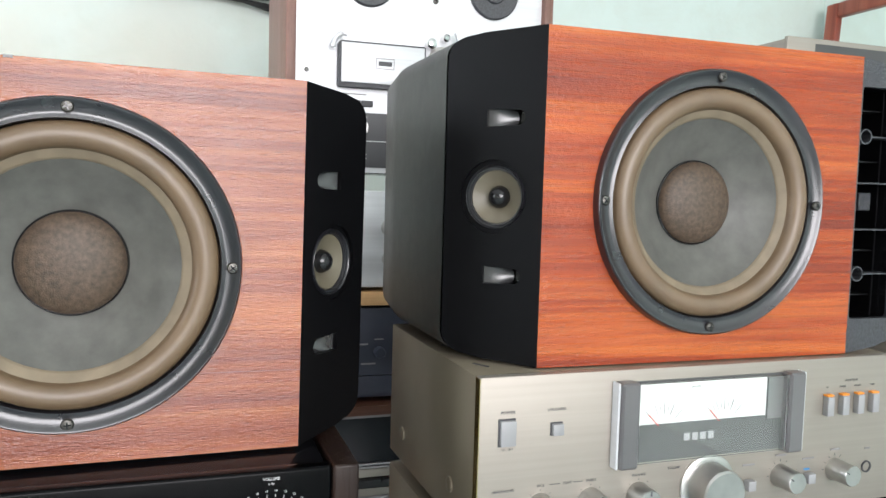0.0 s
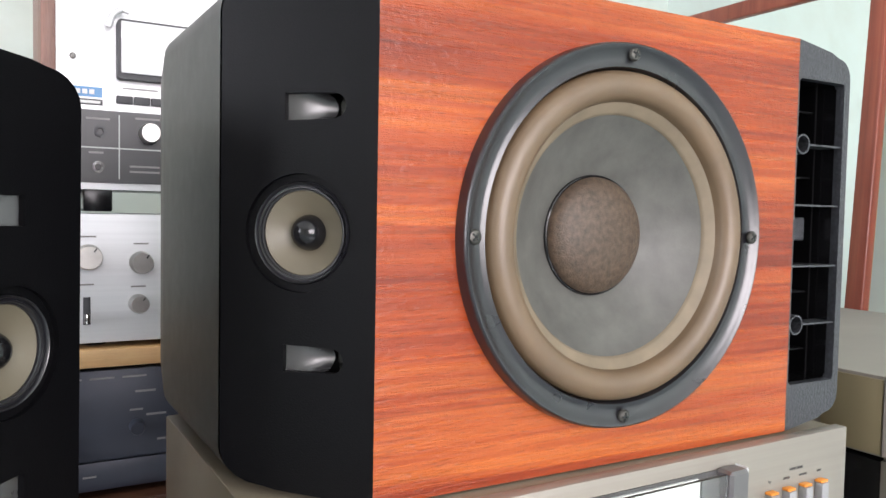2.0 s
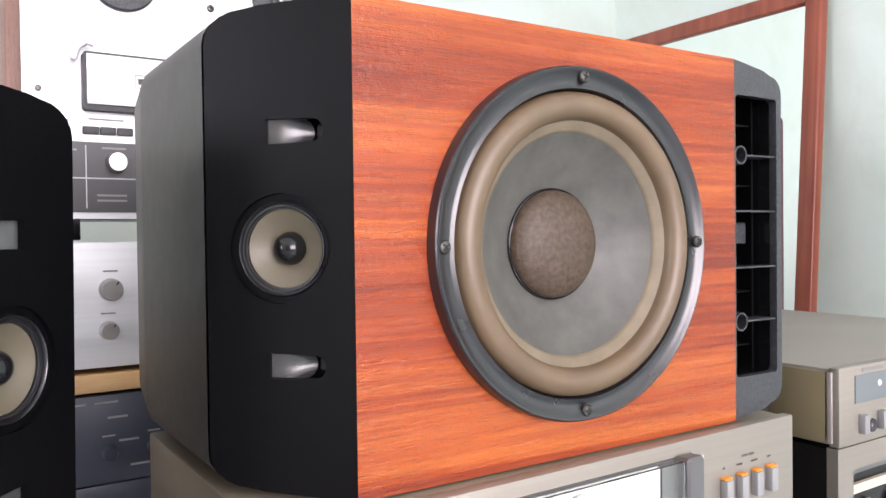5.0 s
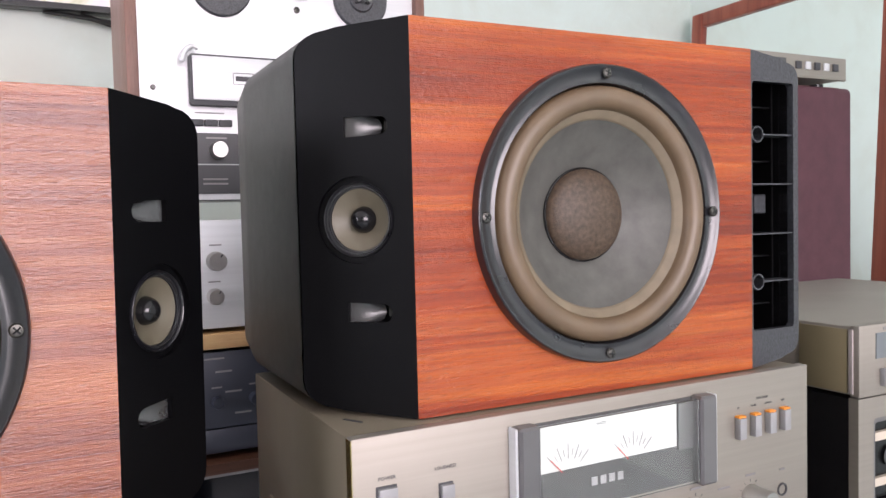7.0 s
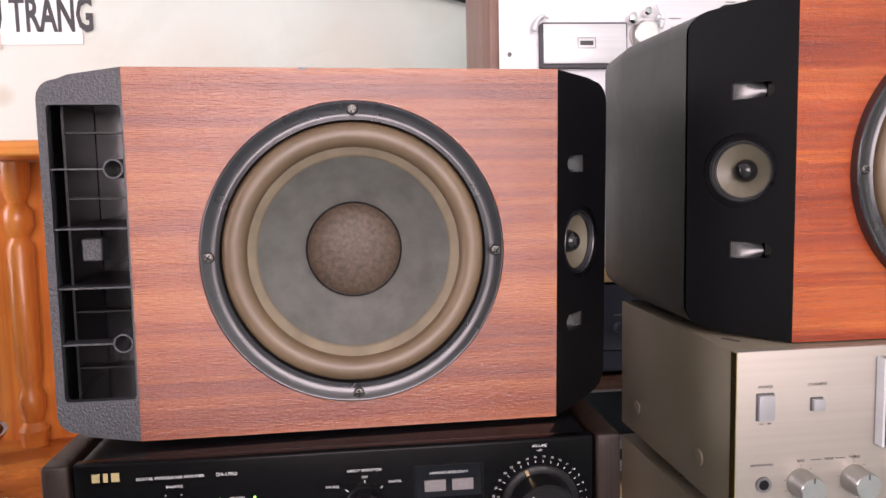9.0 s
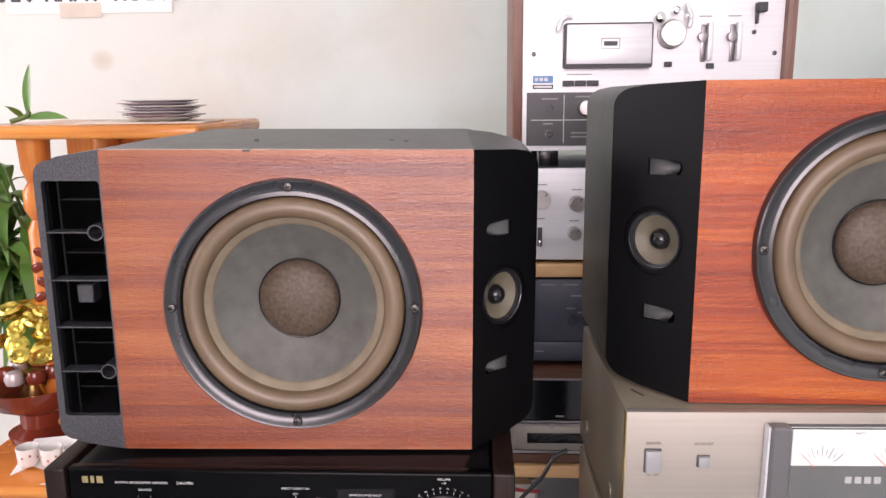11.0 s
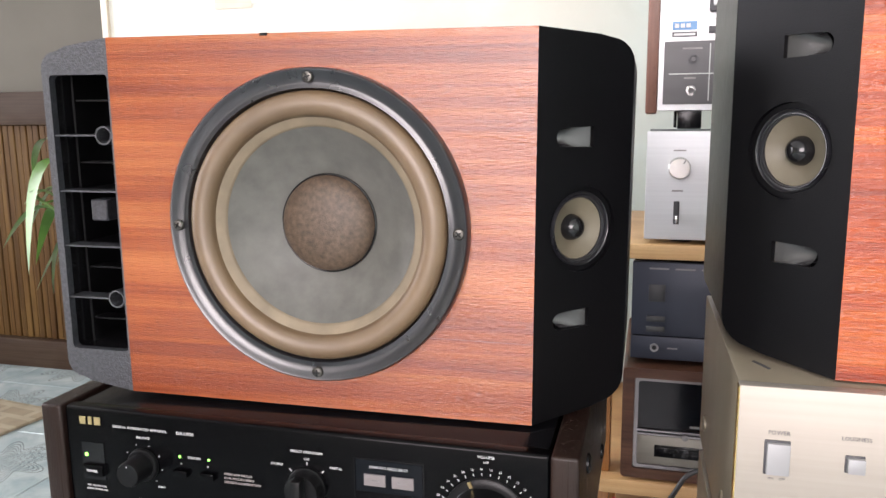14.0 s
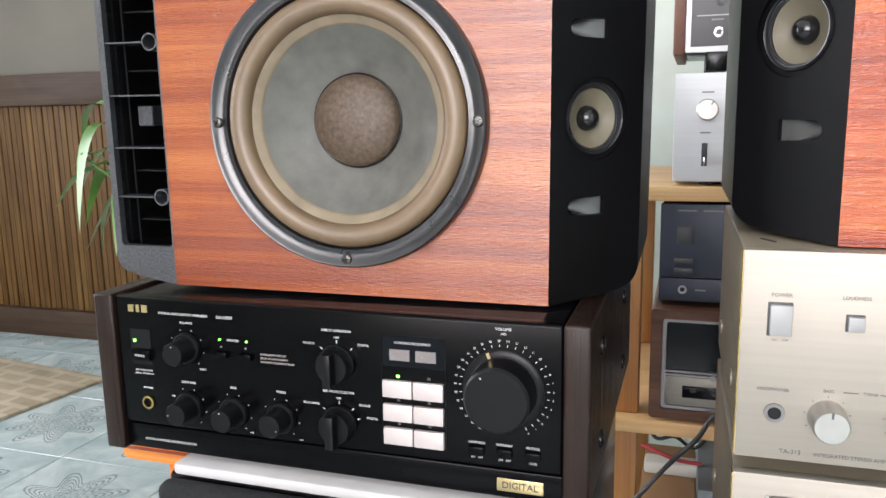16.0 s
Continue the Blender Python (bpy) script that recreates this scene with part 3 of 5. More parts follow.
def loudspeaker(at, turn, mirror, wood, label, WB, cx):
    sp = thing("bookshelf_loudspeaker", at, label, "loudspeaker", "pair of loudspeakers")
    sp.matrix_basis = pose(*at, *turn)
    mm = Matrix.Diagonal((-1, 1, 1, 1)) if mirror else Matrix.Identity(4)

    def add(name, bm, material, parent=sp, m=None, lab="", smooth=38):
        return link(name, bm, material, parent, lab, mm if m is None else mm @ m, mirror, smooth)
    cz = HB / 2
    shell = plate([(0, 0), (WB, 0), (WB, HB), (0, HB)], [circle(cx, cz, 0.0965, 48)], 0.045, 0.0123)
    box(0, WB, 0.0574, DB, 0, HB, 0.0, 1, shell)
    add("cabinet", shell, M["vinyl_top"], lab="dark vinyl-covered cabinet", smooth=0)
    add("baffle", plate([(0, 0), (WB, 0), (WB, HB), (0, HB)], [circle(cx, cz, 0.100, 64)], 0.012), wood, lab="straight-grained red wood baffle", smooth=0)
    # the woofer in its pressed frame
    wf = T((cx, 0, cz))
    ring = [(0.1082, 0.001), (0.1078, -0.0070), (0.1073, -0.0086), (0.1064, -0.0094), (0.1055, -0.0092), (0.1042, -0.0080), (0.1015, -0.0068), (0.0985, -0.0056), (0.0968, -0.0058), (0.0955, -0.0062), (0.0945, -0.0064), (0.0938, -0.0050), (0.0936, 0.004)]
    add("woofer_frame", lathe(ring, 96), M["frame_ring"], m=wf)
    roll = [(0.0930, -0.0030)] + [(0.0843 + 0.0084 * math.cos(radians(a)), -0.0030 - 0.0078 * math.sin(radians(a))) for a in range(15, 180, 15)] + [(0.0758, -0.0022), (0.0750, 0.0)]
    surround = add("surround", lathe(roll, 96), M["surround"], m=wf)
    add("glue_ring", lathe([(0.0760, -0.0010), (0.0756, -0.0018), (0.0706, 0.0012), (0.0696, 0.0022), (0.0690, 0.0034)], 96), M["spider"], m=wf)
    add("cone", lathe([(0.0700, 0.0026), (0.0685, 0.0040), (0.0560, 0.0125), (0.0450, 0.0190), (0.0335, 0.0250)], 96), M["cone"], m=wf)
    cap = [(0.0350, 0.0238), (0.0346, 0.0222)] + [(0.0346 * math.cos(radians(a)), 0.0222 - 0.0125 * math.sin(radians(a))) for a in range(10, 90, 10)] + [(0, 0.0097)]
    add("dust_cap", lathe(cap, 64), M["dustcap"], m=wf)
    add("glue_bead", lathe([(0.0360, 0.0236), (0.0357, 0.0222), (0.0350, 0.0218), (0.0344, 0.0220), (0.0340, 0.0232)], 64), M["gloss_black"], m=wf)
    for i, (dx, dz) in enumerate(((0, 0.1015), (0.1015, 0), (0, -0.1015), (-0.1015, 0))):
        screw(cx + dx, -0.0066, cz + dz, 0.0040, sp, 20 + 37 * i, mm, mirror)
    # the slanted panel with the small driver and its two vents
    w45 = 0.0590
    sec = section(w45, 0.004, 0.016)
    add("tweeter_cap", end_cap(sec, lambda x: x + 0.004, 0.205, 0.72, -1), M["plastic_lit"], lab="matt black moulded end cap")
    slant = Matrix(((0.70711, 0.70711, 0, 0), (-0.70711, 0.70711, 0, 0), (0, 0, 1, 0), (0, 0, 0, 1)))
    out = [(-x * 1.41421, z) for x, z in sec]
    tw = (-0.0405, 0.1310)

    def vent(zc):
        z0, z1 = zc - 0.0067, zc + 0.0067
        return [(-0.0484, z0), (-0.0220, z0 + 0.0006)] + [(-0.0225 + 0.0062 * math.cos(radians(a)), zc + 0.0061 * math.sin(radians(a))) for a in range(-75, 76, 25)] + [(-0.0220, z1 - 0.0006), (-0.0484, z1)]
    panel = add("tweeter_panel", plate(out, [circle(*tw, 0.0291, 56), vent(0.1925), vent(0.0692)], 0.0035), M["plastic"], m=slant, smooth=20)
    for zc in (0.1925, 0.0692):
        s = bmesh.new()
        rows = []
        for k in range(13):
            f = k / 6 - 1
            arc = math.sqrt(max(0.0, 1 - f * f * 0.985))
            rows.append([s.verts.new((u - (1 - arc) * cut, 0.0034 + d * (1 - bow + bow * arc), zc + 0.0069 * f)) for u, d, bow, cut in ((-0.0486, 0.0, 0.0, 0.0), (-0.0450, 0.0010, 0.05, 0.0), (-0.0400, 0.0030, 0.2, 0.0), (-0.0350, 0.0056, 0.45, 0.0), (-0.0300, 0.0082, 0.8, 0.001), (-0.0262, 0.0098, 1.0, 0.003))])
        for a, b in zip(rows, rows[1:]):
            for k in range(5):
                s.faces.new((a[k], a[k + 1], b[k + 1], b[k]))
        bmesh.ops.recalc_face_normals(s, faces=s.faces)
        ramp_part = add("vent", s, M["vent_metal"], panel, slant, "shiny scooped vent")
        p = bmesh.new()
        box(-0.0490, -0.0140, 0.0034, 0.0180, zc - 0.0082, zc - 0.0071, 0.0, 1, p)
        box(-0.0490, -0.0140, 0.0034, 0.0180, zc + 0.0071, zc + 0.0082, 0.0, 1, p)
        box(-0.0150, -0.0140, 0.0034, 0.0180, zc - 0.0071, zc + 0.0071, 0.0, 1, p)
        box(-0.0310, -0.0150, 0.0150, 0.0180, zc - 0.0071, zc + 0.0071, 0.0, 1, p)
        add("vent_pit", p, M["gloss_black"], ramp_part, slant, "deep glossy black end of the vent", 0)
    tm = slant @ T((tw[0], 0, tw[1]))
    drv = add("tweeter", lathe([(0.0298, 0.0036), (0.0290, 0.0028), (0.0254, 0.0030), (0.0250, 0.0060)], 56), M["plastic"], m=tm)
    add("tweeter_rim", lathe([(0.0252, 0.0034), (0.0250, 0.0018), (0.0246, 0.0012), (0.0241, 0.0018), (0.0238, 0.0034), (0.0232, 0.0036), (0.0228, 0.0026), (0.0222, 0.0026), (0.0218, 0.0038), (0.0212, 0.0040), (0.0208, 0.0064)], 56), M["frame_ring"], drv, tm)
    add("tweeter_cone", lathe([(0.0212, 0.0052), (0.0206, 0.0050), (0.0155, 0.0078), (0.0088, 0.0118)], 56), M["tweeter_cone"], drv, tm)
    add("tweeter_dome", lathe([(0.0092, 0.0118), (0.0088, 0.0096)] + [(0.0084 * math.cos(radians(a)), 0.0096 - 0.0074 * math.sin(radians(a))) for a in range(15, 90, 15)] + [(0, 0.0022)], 40), M["gloss_black"], drv, tm)
    # the port end with its five cells
    psec = section(0.0550, 0.0085, 0.013)
    pm = T((WB, 0, 0))
    add("port_cap", end_cap(psec, lambda x: 0.006, 0.200, 0.78, 1), M["plastic_grey"], m=pm, lab="charcoal grained plastic end cap")
    zs = [0.0310, 0.0712, 0.1108, 0.1520, 0.1928, 0.2360]
    face = add("port_panel", plate(list(reversed(psec)), [round_rect(0.0014, 0.0492, zs[0], zs[-1], 0.003, 3)], 0.007), M["plastic_grey"], m=pm, lab="charcoal grained port surround", smooth=20)
    bm = bmesh.new()
    x0, x1, y0, y1, z0, z1 = 0.0015, 0.0491, 0.006, 0.090, zs[0] + 0.0002, zs[-1] - 0.0002
    vs = [bm.verts.new(p) for p in ((x0, y0, z0), (x1, y0, z0), (x1, y0, z1), (x0, y0, z1), (x0, y1, z0), (x1, y1, z0), (x1, y1, z1), (x0, y1, z1))]
    for q in ((0, 1, 5, 4), (1, 2, 6, 5), (2, 3, 7, 6), (3, 0, 4, 7), (4, 5, 6, 7)):
        bm.faces.new([vs[i] for i in q])
    add("port_throat", bm, M["gloss_black"], face, pm, "glossy black port interior", 0)
    for i, z in enumerate(zs[1:-1]):
        add("rib", box(0.0152 if i in (0, 3) else 0.0016, 0.0490, 0.0012, 0.016, z - 0.0006, z + 0.0006), M["plastic_grey"], face, pm, "", 0)
    for z in (zs[1], zs[4]):
        add("screw_tube", lathe([(0.0068, 0.070), (0.0068, 0.0008), (0.0056, 0.0008), (0.0056, 0.070)], 28), M["plastic_grey"], face, pm @ T((0.0086, 0, z)))
        add("tube_floor", lathe([(0.0057, 0.030), (0, 0.030)], 24), M["gloss_black"], face, pm @ T((0.0086, 0, z)))
    add("upright_rib", box(0.0438, 0.0456, 0.018, 0.088, z0, z1), M["port_black"], face, pm, "", 0)
    for z in (0.050, 0.091, 0.172, 0.218):
        add("cross_rib", box(0.0016, 0.0437, 0.020, 0.034, z - 0.0006, z + 0.0006), M["port_black"], face, pm, "", 0)
    add("deep_rib", box(0.0016, 0.0490, 0.016, 0.088, 0.1102, 0.1114), M["plastic"], face, pm, "", 0)
    add("deep_rib", box(0.0016, 0.0490, 0.016, 0.088, 0.1514, 0.1526), M["plastic"], face, pm, "", 0)
    add("clip", box(0.0235, 0.0375, 0.018, 0.034, 0.1275, 0.1440, 0.001, 1), M["plastic_grey"], face, pm, "grey plastic clip")
    add("chip", box(0.1810, 0.1865, -0.0004, 0.004, HB - 0.0016, HB + 0.0003), M["gloss_black"], lab="small dark chip in the veneer edge", smooth=0) if mirror else None
    for px, py in ((0.06, 0.10), (0.075, 0.115), (0.20, 0.10), (0.205, 0.12)):
        add("peg_hole", lathe([(0.0028, 0), (0.0024, -0.0006), (0, -0.0002)], 14), M["gloss_black"], m=T((px, py, HB)) @ pose(0, 0, 0, -90))
    return sp


loudspeaker((0.4985, 0.7970, 0.8630), (0, 0, -0.6), False, M["veneer_r"], "red-orange wood-fronted loudspeaker lying on a silver amplifier", 0.3020, 0.1510)
loudspeaker((0.3190, 0.8150, 0.8100), (0.7, 0.45, 2.0), True, M["veneer_l"], "reddish-brown wood-fronted loudspeaker lying on a black amplifier", 0.3045, 0.1502)

# ---- the black amplifier under the brown loudspeaker ----


def knob(parent, x, y, z, r, length, material, name="knob", skirt=0.0, pointer=None, angle=0, flute=0.0, dot=False):
    prof = [(r * 1.04, 0.0), (r * 1.04, -length * 0.12), (r, -length * 0.16), (r * 0.97, -length * 0.93), (r * 0.90, -length), (0, -length)]
    k = link(name, lathe(prof, 48, flute), material, parent, m=T((x, y, z)))
    if skirt:
        link("skirt", lathe([(skirt, 0), (skirt, -0.002), (skirt * 0.93, -0.0032), (r * 1.02, -0.0032)], 56), material, k, m=T((x, y, z)))
    if pointer is not None:
        bm = lathe([(0.0006, -length - 0.0002), (0, -length - 0.0003)], 10) if dot else box(-r * 0.06, r * 0.06, -length - 0.0003, -length, r * 0.55, r * 0.92)
        if dot:
            bmesh.ops.translate(bm, verts=bm.verts, vec=(0, 0, r * 0.68))
        link("pointer", bm, pointer, k, m=T((x, y, z)) @ pose(0, 0, 0, 0, angle, 0), smooth=0)
    return k


def ticks(parent, x, y, z, r, angles, length, width, material):
    for a in angles:
        bm = box(-width / 2, width / 2, -0.0003, 0.0002, r, r + length)
        link("tick", bm, material, parent, m=T((x, y, z)) @ pose(0, 0, 0, 0, a, 0), smooth=0)


def hollow_case(x0, x1, y0, y1, z0, z1, bevel=0.002):
    return box(x0, x1, y0, y1, z0, z1, bevel, 2)


AY = 0.775
amp = thing("integrated_amplifier", (0.1565, AY, 0.678), "black digital integrated amplifier with dark rosewood sides", "amplifier")
# local x from -0.177 to 0.177, z from 0 to 0.130
link("case", hollow_case(-0.178, 0.178, 0.012, 0.33, 0.004, 0.1285), M["case_black"], amp, "glossy black steel case")
front = link("front_panel", box(-0.1803, 0.1803, 0.0, 0.012, 0.0235, 0.1300, 0.0025, 3), M["face_black"], amp, "black anodised front panel")
low = link("lower_panel", box(-0.1803, 0.1803, 0.002, 0.014, 0.0015, 0.0222, 0.0012), M["face_black"], amp)
for sx in (-1, 1):
    side = link("side_panel", box(-0.009, 0.009, -0.003, 0.335, 0.0, 0.1310, 0.0022, 3), M["rosewood"], amp, "polished dark rosewood cheek", T((sx * 0.1896, 0, 0)))
    for py, pz in ((0.06, 0.10), (0.24, 0.095), (0.06, 0.028), (0.24, 0.03)):
        link("bolt", lathe([(0.007, 0), (0.007, -0.0016), (0.0045, -0.0026), (0.004, -0.0012), (0, -0.0012)], 20), M["case_black"], side, m=T((sx * 0.1986, py, pz)) @ pose(0, 0, 0, 0, 0, 90 * sx))
for fx in (-0.13, 0.13):
    for fy in (0.05, 0.29):
        link("foot", lathe([(0.018, 0.0), (0.018, -0.004), (0, -0.004)], 24), M["case_black"], amp, m=T((fx, fy, 0.001)) @ pose(0, 0, 0, 90))
W, Y0 = M["ink_white"], 0.0
M["knob_black"] = mat("satin_black_knob", (0.0032, 0.0032, 0.0038), 0.36, 0, 0.15, 30, 0.1, 900, spec=0.22)
ox, oz = 0.1565, 0.678


def ax(x):
    return x - ox


def az(z):
    return z - oz


for dx, w in ((-0.0068, 0.0052), (-0.0005, 0.0030), (0.0058, 0.0052)):
    bar(ax(-0.001) + dx, Y0, az(0.7985), w, 0.0060, M["gold"], amp, "logo_bar")
write("DIGITAL INTEGRATED AMPLIFIER", ax(0.0180), Y0, az(0.7960), 0.0019, W, amp, "LEFT", 1.12)
write("DA-U950", ax(0.0708), Y0, az(0.7960), 0.0025, W, amp, "LEFT")
# power switch with its lamp
ps = link("power_recess", box(-0.0095, 0.0095, -0.0004, 0.0004, -0.0140, 0.0150), M["case_black"], amp, m=T((ax(-0.001), Y0, az(0.7665))), smooth=0)
link("power_key", box(-0.0085, 0.0085, -0.0032, 0, -0.0045, 0.0045, 0.0008), M["face_black"], ps, m=T((ax(-0.0005), Y0, az(0.7605))))
write("POWER", ax(-0.0005), Y0 - 0.0032, az(0.7605), 0.0019, W, amp)
link("lamp", box(-0.0012, 0.0012, -0.0010, 0, -0.0012, 0.0012), M["led"], ps, "lit green indicator", T((ax(-0.0065), Y0, az(0.7720))), smooth=0)
write("RED  PROTECTOR", ax(0.0), Y0, az(0.7475), 0.0014, W, amp)
write("GREEN  POWER ON", ax(0.0), Y0, az(0.7448), 0.0014, W, amp)
write("PHONES", ax(0.0025), Y0, az(0.7330), 0.0017, W, amp)
link("headphone_jack", lathe([(0.0054, 0.0), (0.0054, -0.0012), (0.0038, -0.0014), (0.0034, 0.006), (0, 0.006)], 28), M["brass"], amp, "brass headphone socket", T((ax(0.0015), Y0, az(0.7205))))
for kx, kz, word, turn_ in ((0.0420, 0.7690, "BALANCE", 0), (0.0405, 0.7205, "SUPER BASS", -95), (0.0810, 0.7200, "BASS", -5), (0.1225, 0.7205, "TREBLE", 115)):
    knob(amp, ax(kx), Y0, az(kz), 0.0094, 0.0190, M["knob_black"], "knob", 0.0124, M["ink_white"], turn_, 0.0, True)
    ticks(amp, ax(kx), Y0, az(kz), 0.0150, range(-140, 141, 40), 0.0007, 0.0007, W)
    write(word, ax(kx) + 0.001, Y0, az(kz) + 0.0205, 0.0018, W, amp)
write("RIGHT", ax(0.0560), Y0, az(0.7530), 0.0015, W, amp)
for tx, tz, word in ((0.0260, 0.7285, "+10"), (0.0960, 0.7055, "+10"), (0.1385, 0.7045, "+10")):
    write(word, ax(tx), Y0, az(tz), 0.0015, W, amp)
for sx_, word in ((0.0735, "A"), (0.0950, "B")):
    link("speaker_key", box(-0.0055, 0.0055, -0.0036, 0, -0.0026, 0.0026, 0.0008), M["face_black"], amp, m=T((ax(sx_), Y0, az(0.7665))))
    write(word, ax(sx_), Y0, az(0.7730), 0.0015, W, amp)
    link("lamp", box(-0.0007, 0.0007, -0.0008, 0, -0.0007, 0.0007), M["led"], amp, "lit green indicator", T((ax(sx_) + (-0.001 if word == "A" else 0.001), Y0, az(0.7785))), smooth=0)
write("SPEAKERS", ax(0.0842), Y0, az(0.7785), 0.0017, W, amp)
for i, word in enumerate(("OPEN LOOP CIRCUIT", "DUAL POLE DC SERVO", "DISCRETE CONSTRUCTION")):
    write(word, ax(0.1075), Y0, az(0.7695 - 0.0030 * i), 0.0016, M["pink_key"], amp, "LEFT")
# the two selectors
for kz, title, words in ((0.7680, "DIRECT OPERATION", (("SOURCE", -50), ("OFF", 0), ("DIGITAL", 45))), (0.7215, "REC MODE SELECTOR", (("PROCESSOR", -50), ("OFF", 0), ("SOURCE", 42), ("DIGITAL", 72)))):
    k = link("selector", lathe([(0.0140, 0), (0.0140, -0.0030), (0.0128, -0.0045), (0.0125, -0.0105), (0.0118, -0.0120), (0, -0.0120)], 48), M["knob_black"], amp, m=T((ax(0.1715), Y0, az(kz))))
    link("grip", box(-0.0034, 0.0034, -0.0200, -0.0100, -0.0130, 0.0120, 0.0010), M["knob_black"], k, m=T((ax(0.1715), Y0, az(kz))))
    ticks(amp, ax(0.1715), Y0, az(kz), 0.0152, [a for _, a in words], 0.0022, 0.0006, W)
    write(title, ax(0.1715), Y0, az(kz) + 0.0245, 0.0018, W, amp)
    for word, a in words:
        write(word, ax(0.1715) + 0.0215 * math.sin(radians(a)) + (0.006 if a > 20 else -0.006 if a < -20 else 0), Y0, az(kz) + (0.0195 if a == 0 else 0.0215 * math.cos(radians(a))), 0.0017, W, amp)
# display with its keys
dp = link("display_frame", plate(round_rect(-0.0245, 0.0245, -0.0415, 0.0415), [round_rect(-0.0240, 0.0240, -0.0410, 0.0410)], 0.0014, -0.0012), M["case_black"], amp, m=T((ax(0.2305), Y0, az(0.7518))), smooth=0)
link("display_glass", box(-0.0232, 0.0232, -0.0006, 0.0, 0.018, 0.0402), M["dial_glass"], dp, m=T((ax(0.2305), Y0, az(0.7518))), smooth=0)
write("SAMPLING FREQUENCY", ax(0.2305), Y0 - 0.0006, az(0.7875), 0.0018, W, amp)
for dx, word in ((-0.0098, "44kHz"), (0.0098, "48kHz")):
    link("indicator", box(-0.0075, 0.0075, -0.0010, 0, -0.0040, 0.0040), M["lamp_off"], dp, m=T((ax(0.2305) + dx, Y0 - 0.0006, az(0.7785))), smooth=0)
    write(word, ax(0.2305) + dx, Y0 - 0.0018, az(0.7785), 0.0020, M["ink_grey"], amp)
for r_ in range(3):
    for c_ in range(2):
        kx, kz = 0.2305 + (c_ - 0.5) * 0.0232, 0.7535 - r_ * 0.0178
        link("input_key", box(-0.0112, 0.0112, -0.0040, 0, -0.0064, 0.0064, 0.0007), M["pink_key"], dp, "pale pinkish satin key", T((ax(kx), Y0, az(kz))))
        link("lamp", box(-0.0011, 0.0011, -0.0008, 0, -0.0009, 0.0009), M["led"] if r_ == 0 and c_ == 0 else M["ink_dark"], dp, m=T((ax(kx), Y0, az(kz + 0.0090))), smooth=0)
# the volume knob with its scale
vx, vz = 0.2960, 0.7600
knob(amp, ax(vx), Y0, az(vz), 0.0232, 0.0240, M["knob_black"], "volume_knob", 0.0285)
link("volume_mark", box(-0.0011, 0.0011, -0.0042, -0.003, 0.0240, 0.0282), M["gold"], amp, m=T((ax(vx), Y0, az(vz))) @ pose(0, 0, 0, 0, -22, 0), smooth=0)
link("volume_dot", lathe([(0.0007, 0), (0, -0.0004)], 10), M["ink_white"], amp, m=T((ax(vx) - 0.010, Y0 - 0.0241, az(vz) + 0.0150)))
scale = "60 70 60 54 48 42 38 34 30 28 26 24 22 20 18 16 14 13 12 11 10 9 8 7 6 5 4 3 2 1 0".split()
for i, word in enumerate(scale[1:]):
    a = -150 + 300 * i / (len(scale) - 2)
    ticks(amp, ax(vx), Y0, az(vz), 0.0300, [a], 0.0018, 0.0004, W)
    write(word, ax(vx) + 0.0345 * math.sin(radians(a)), Y0, az(vz) + 0.0345 * math.cos(radians(a)), 0.0015, W, amp)
write("VOLUME", ax(vx), Y0, az(0.8025), 0.0020, W, amp)
write("(-dB)", ax(vx), Y0, az(0.7993), 0.0014, W, amp)
for kx, word, sub in ((0.2765, "LOUDNESS", "ON    OFF"), (0.2965, "SUBSONIC", "ON    OFF"), (0.3165, "MUTING", "(-20dB)")):
    link("key", box(-0.0056, 0.0056, -0.0030, 0, -0.0028, 0.0028, 0.0007), M["face_black"], amp, m=T((ax(kx), Y0, az(0.7140))))
    write(word, ax(kx), Y0, az(0.7195), 0.0017, W, amp)
    write(sub, ax(kx), Y0, az(0.7085), 0.0014, W, amp)
badge = link("badge", box(-0.0165, 0.0165, -0.0010, 0.0, -0.0048, 0.0048, 0.0004), M["gold"], amp, "brushed gold badge", T((ax(0.3070), 0.002, az(0.6895))))
write("DIGITAL", ax(0.3070), 0.001, az(0.6895), 0.0048, M["ink_dark"], amp)
write("DIGITAL & OPTICAL INTERFACE SYSTEM", ax(-0.006), 0.002, az(0.6880), 0.0019, W, amp, "LEFT")

# the floor loudspeaker it stands on, with a white foam mat between
fs = thing("floor_loudspeaker", (0.17, 0.752, 0.0), "black floor loudspeaker with a ribbed cloth grille", "loudspeaker")
link("cabinet", box(-0.153, 0.175, 0.02, 0.33, 0.0, 0.664, 0.004), M["case_black"], fs)
link("grille", box(-0.152, 0.174, 0.0, 0.0195, 0.03, 0.663, 0.008, 3), M["grille"], fs, "black ribbed grille cloth")
solid("foam_mat", box(-0.145, 0.168, 0.0, 0.28, 0.0, 0.0098, 0.003), M["white_mat"], "white foam mat on a black floor loudspeaker", "mat", at=(0.17, 0.768, 0.6642))

# ---- the silver amplifier under the orange loudspeaker ----
SX0, SX1, SY, SZ0, SZ1 = 0.4445, 0.8525, 0.7815, 0.7265, 0.8625


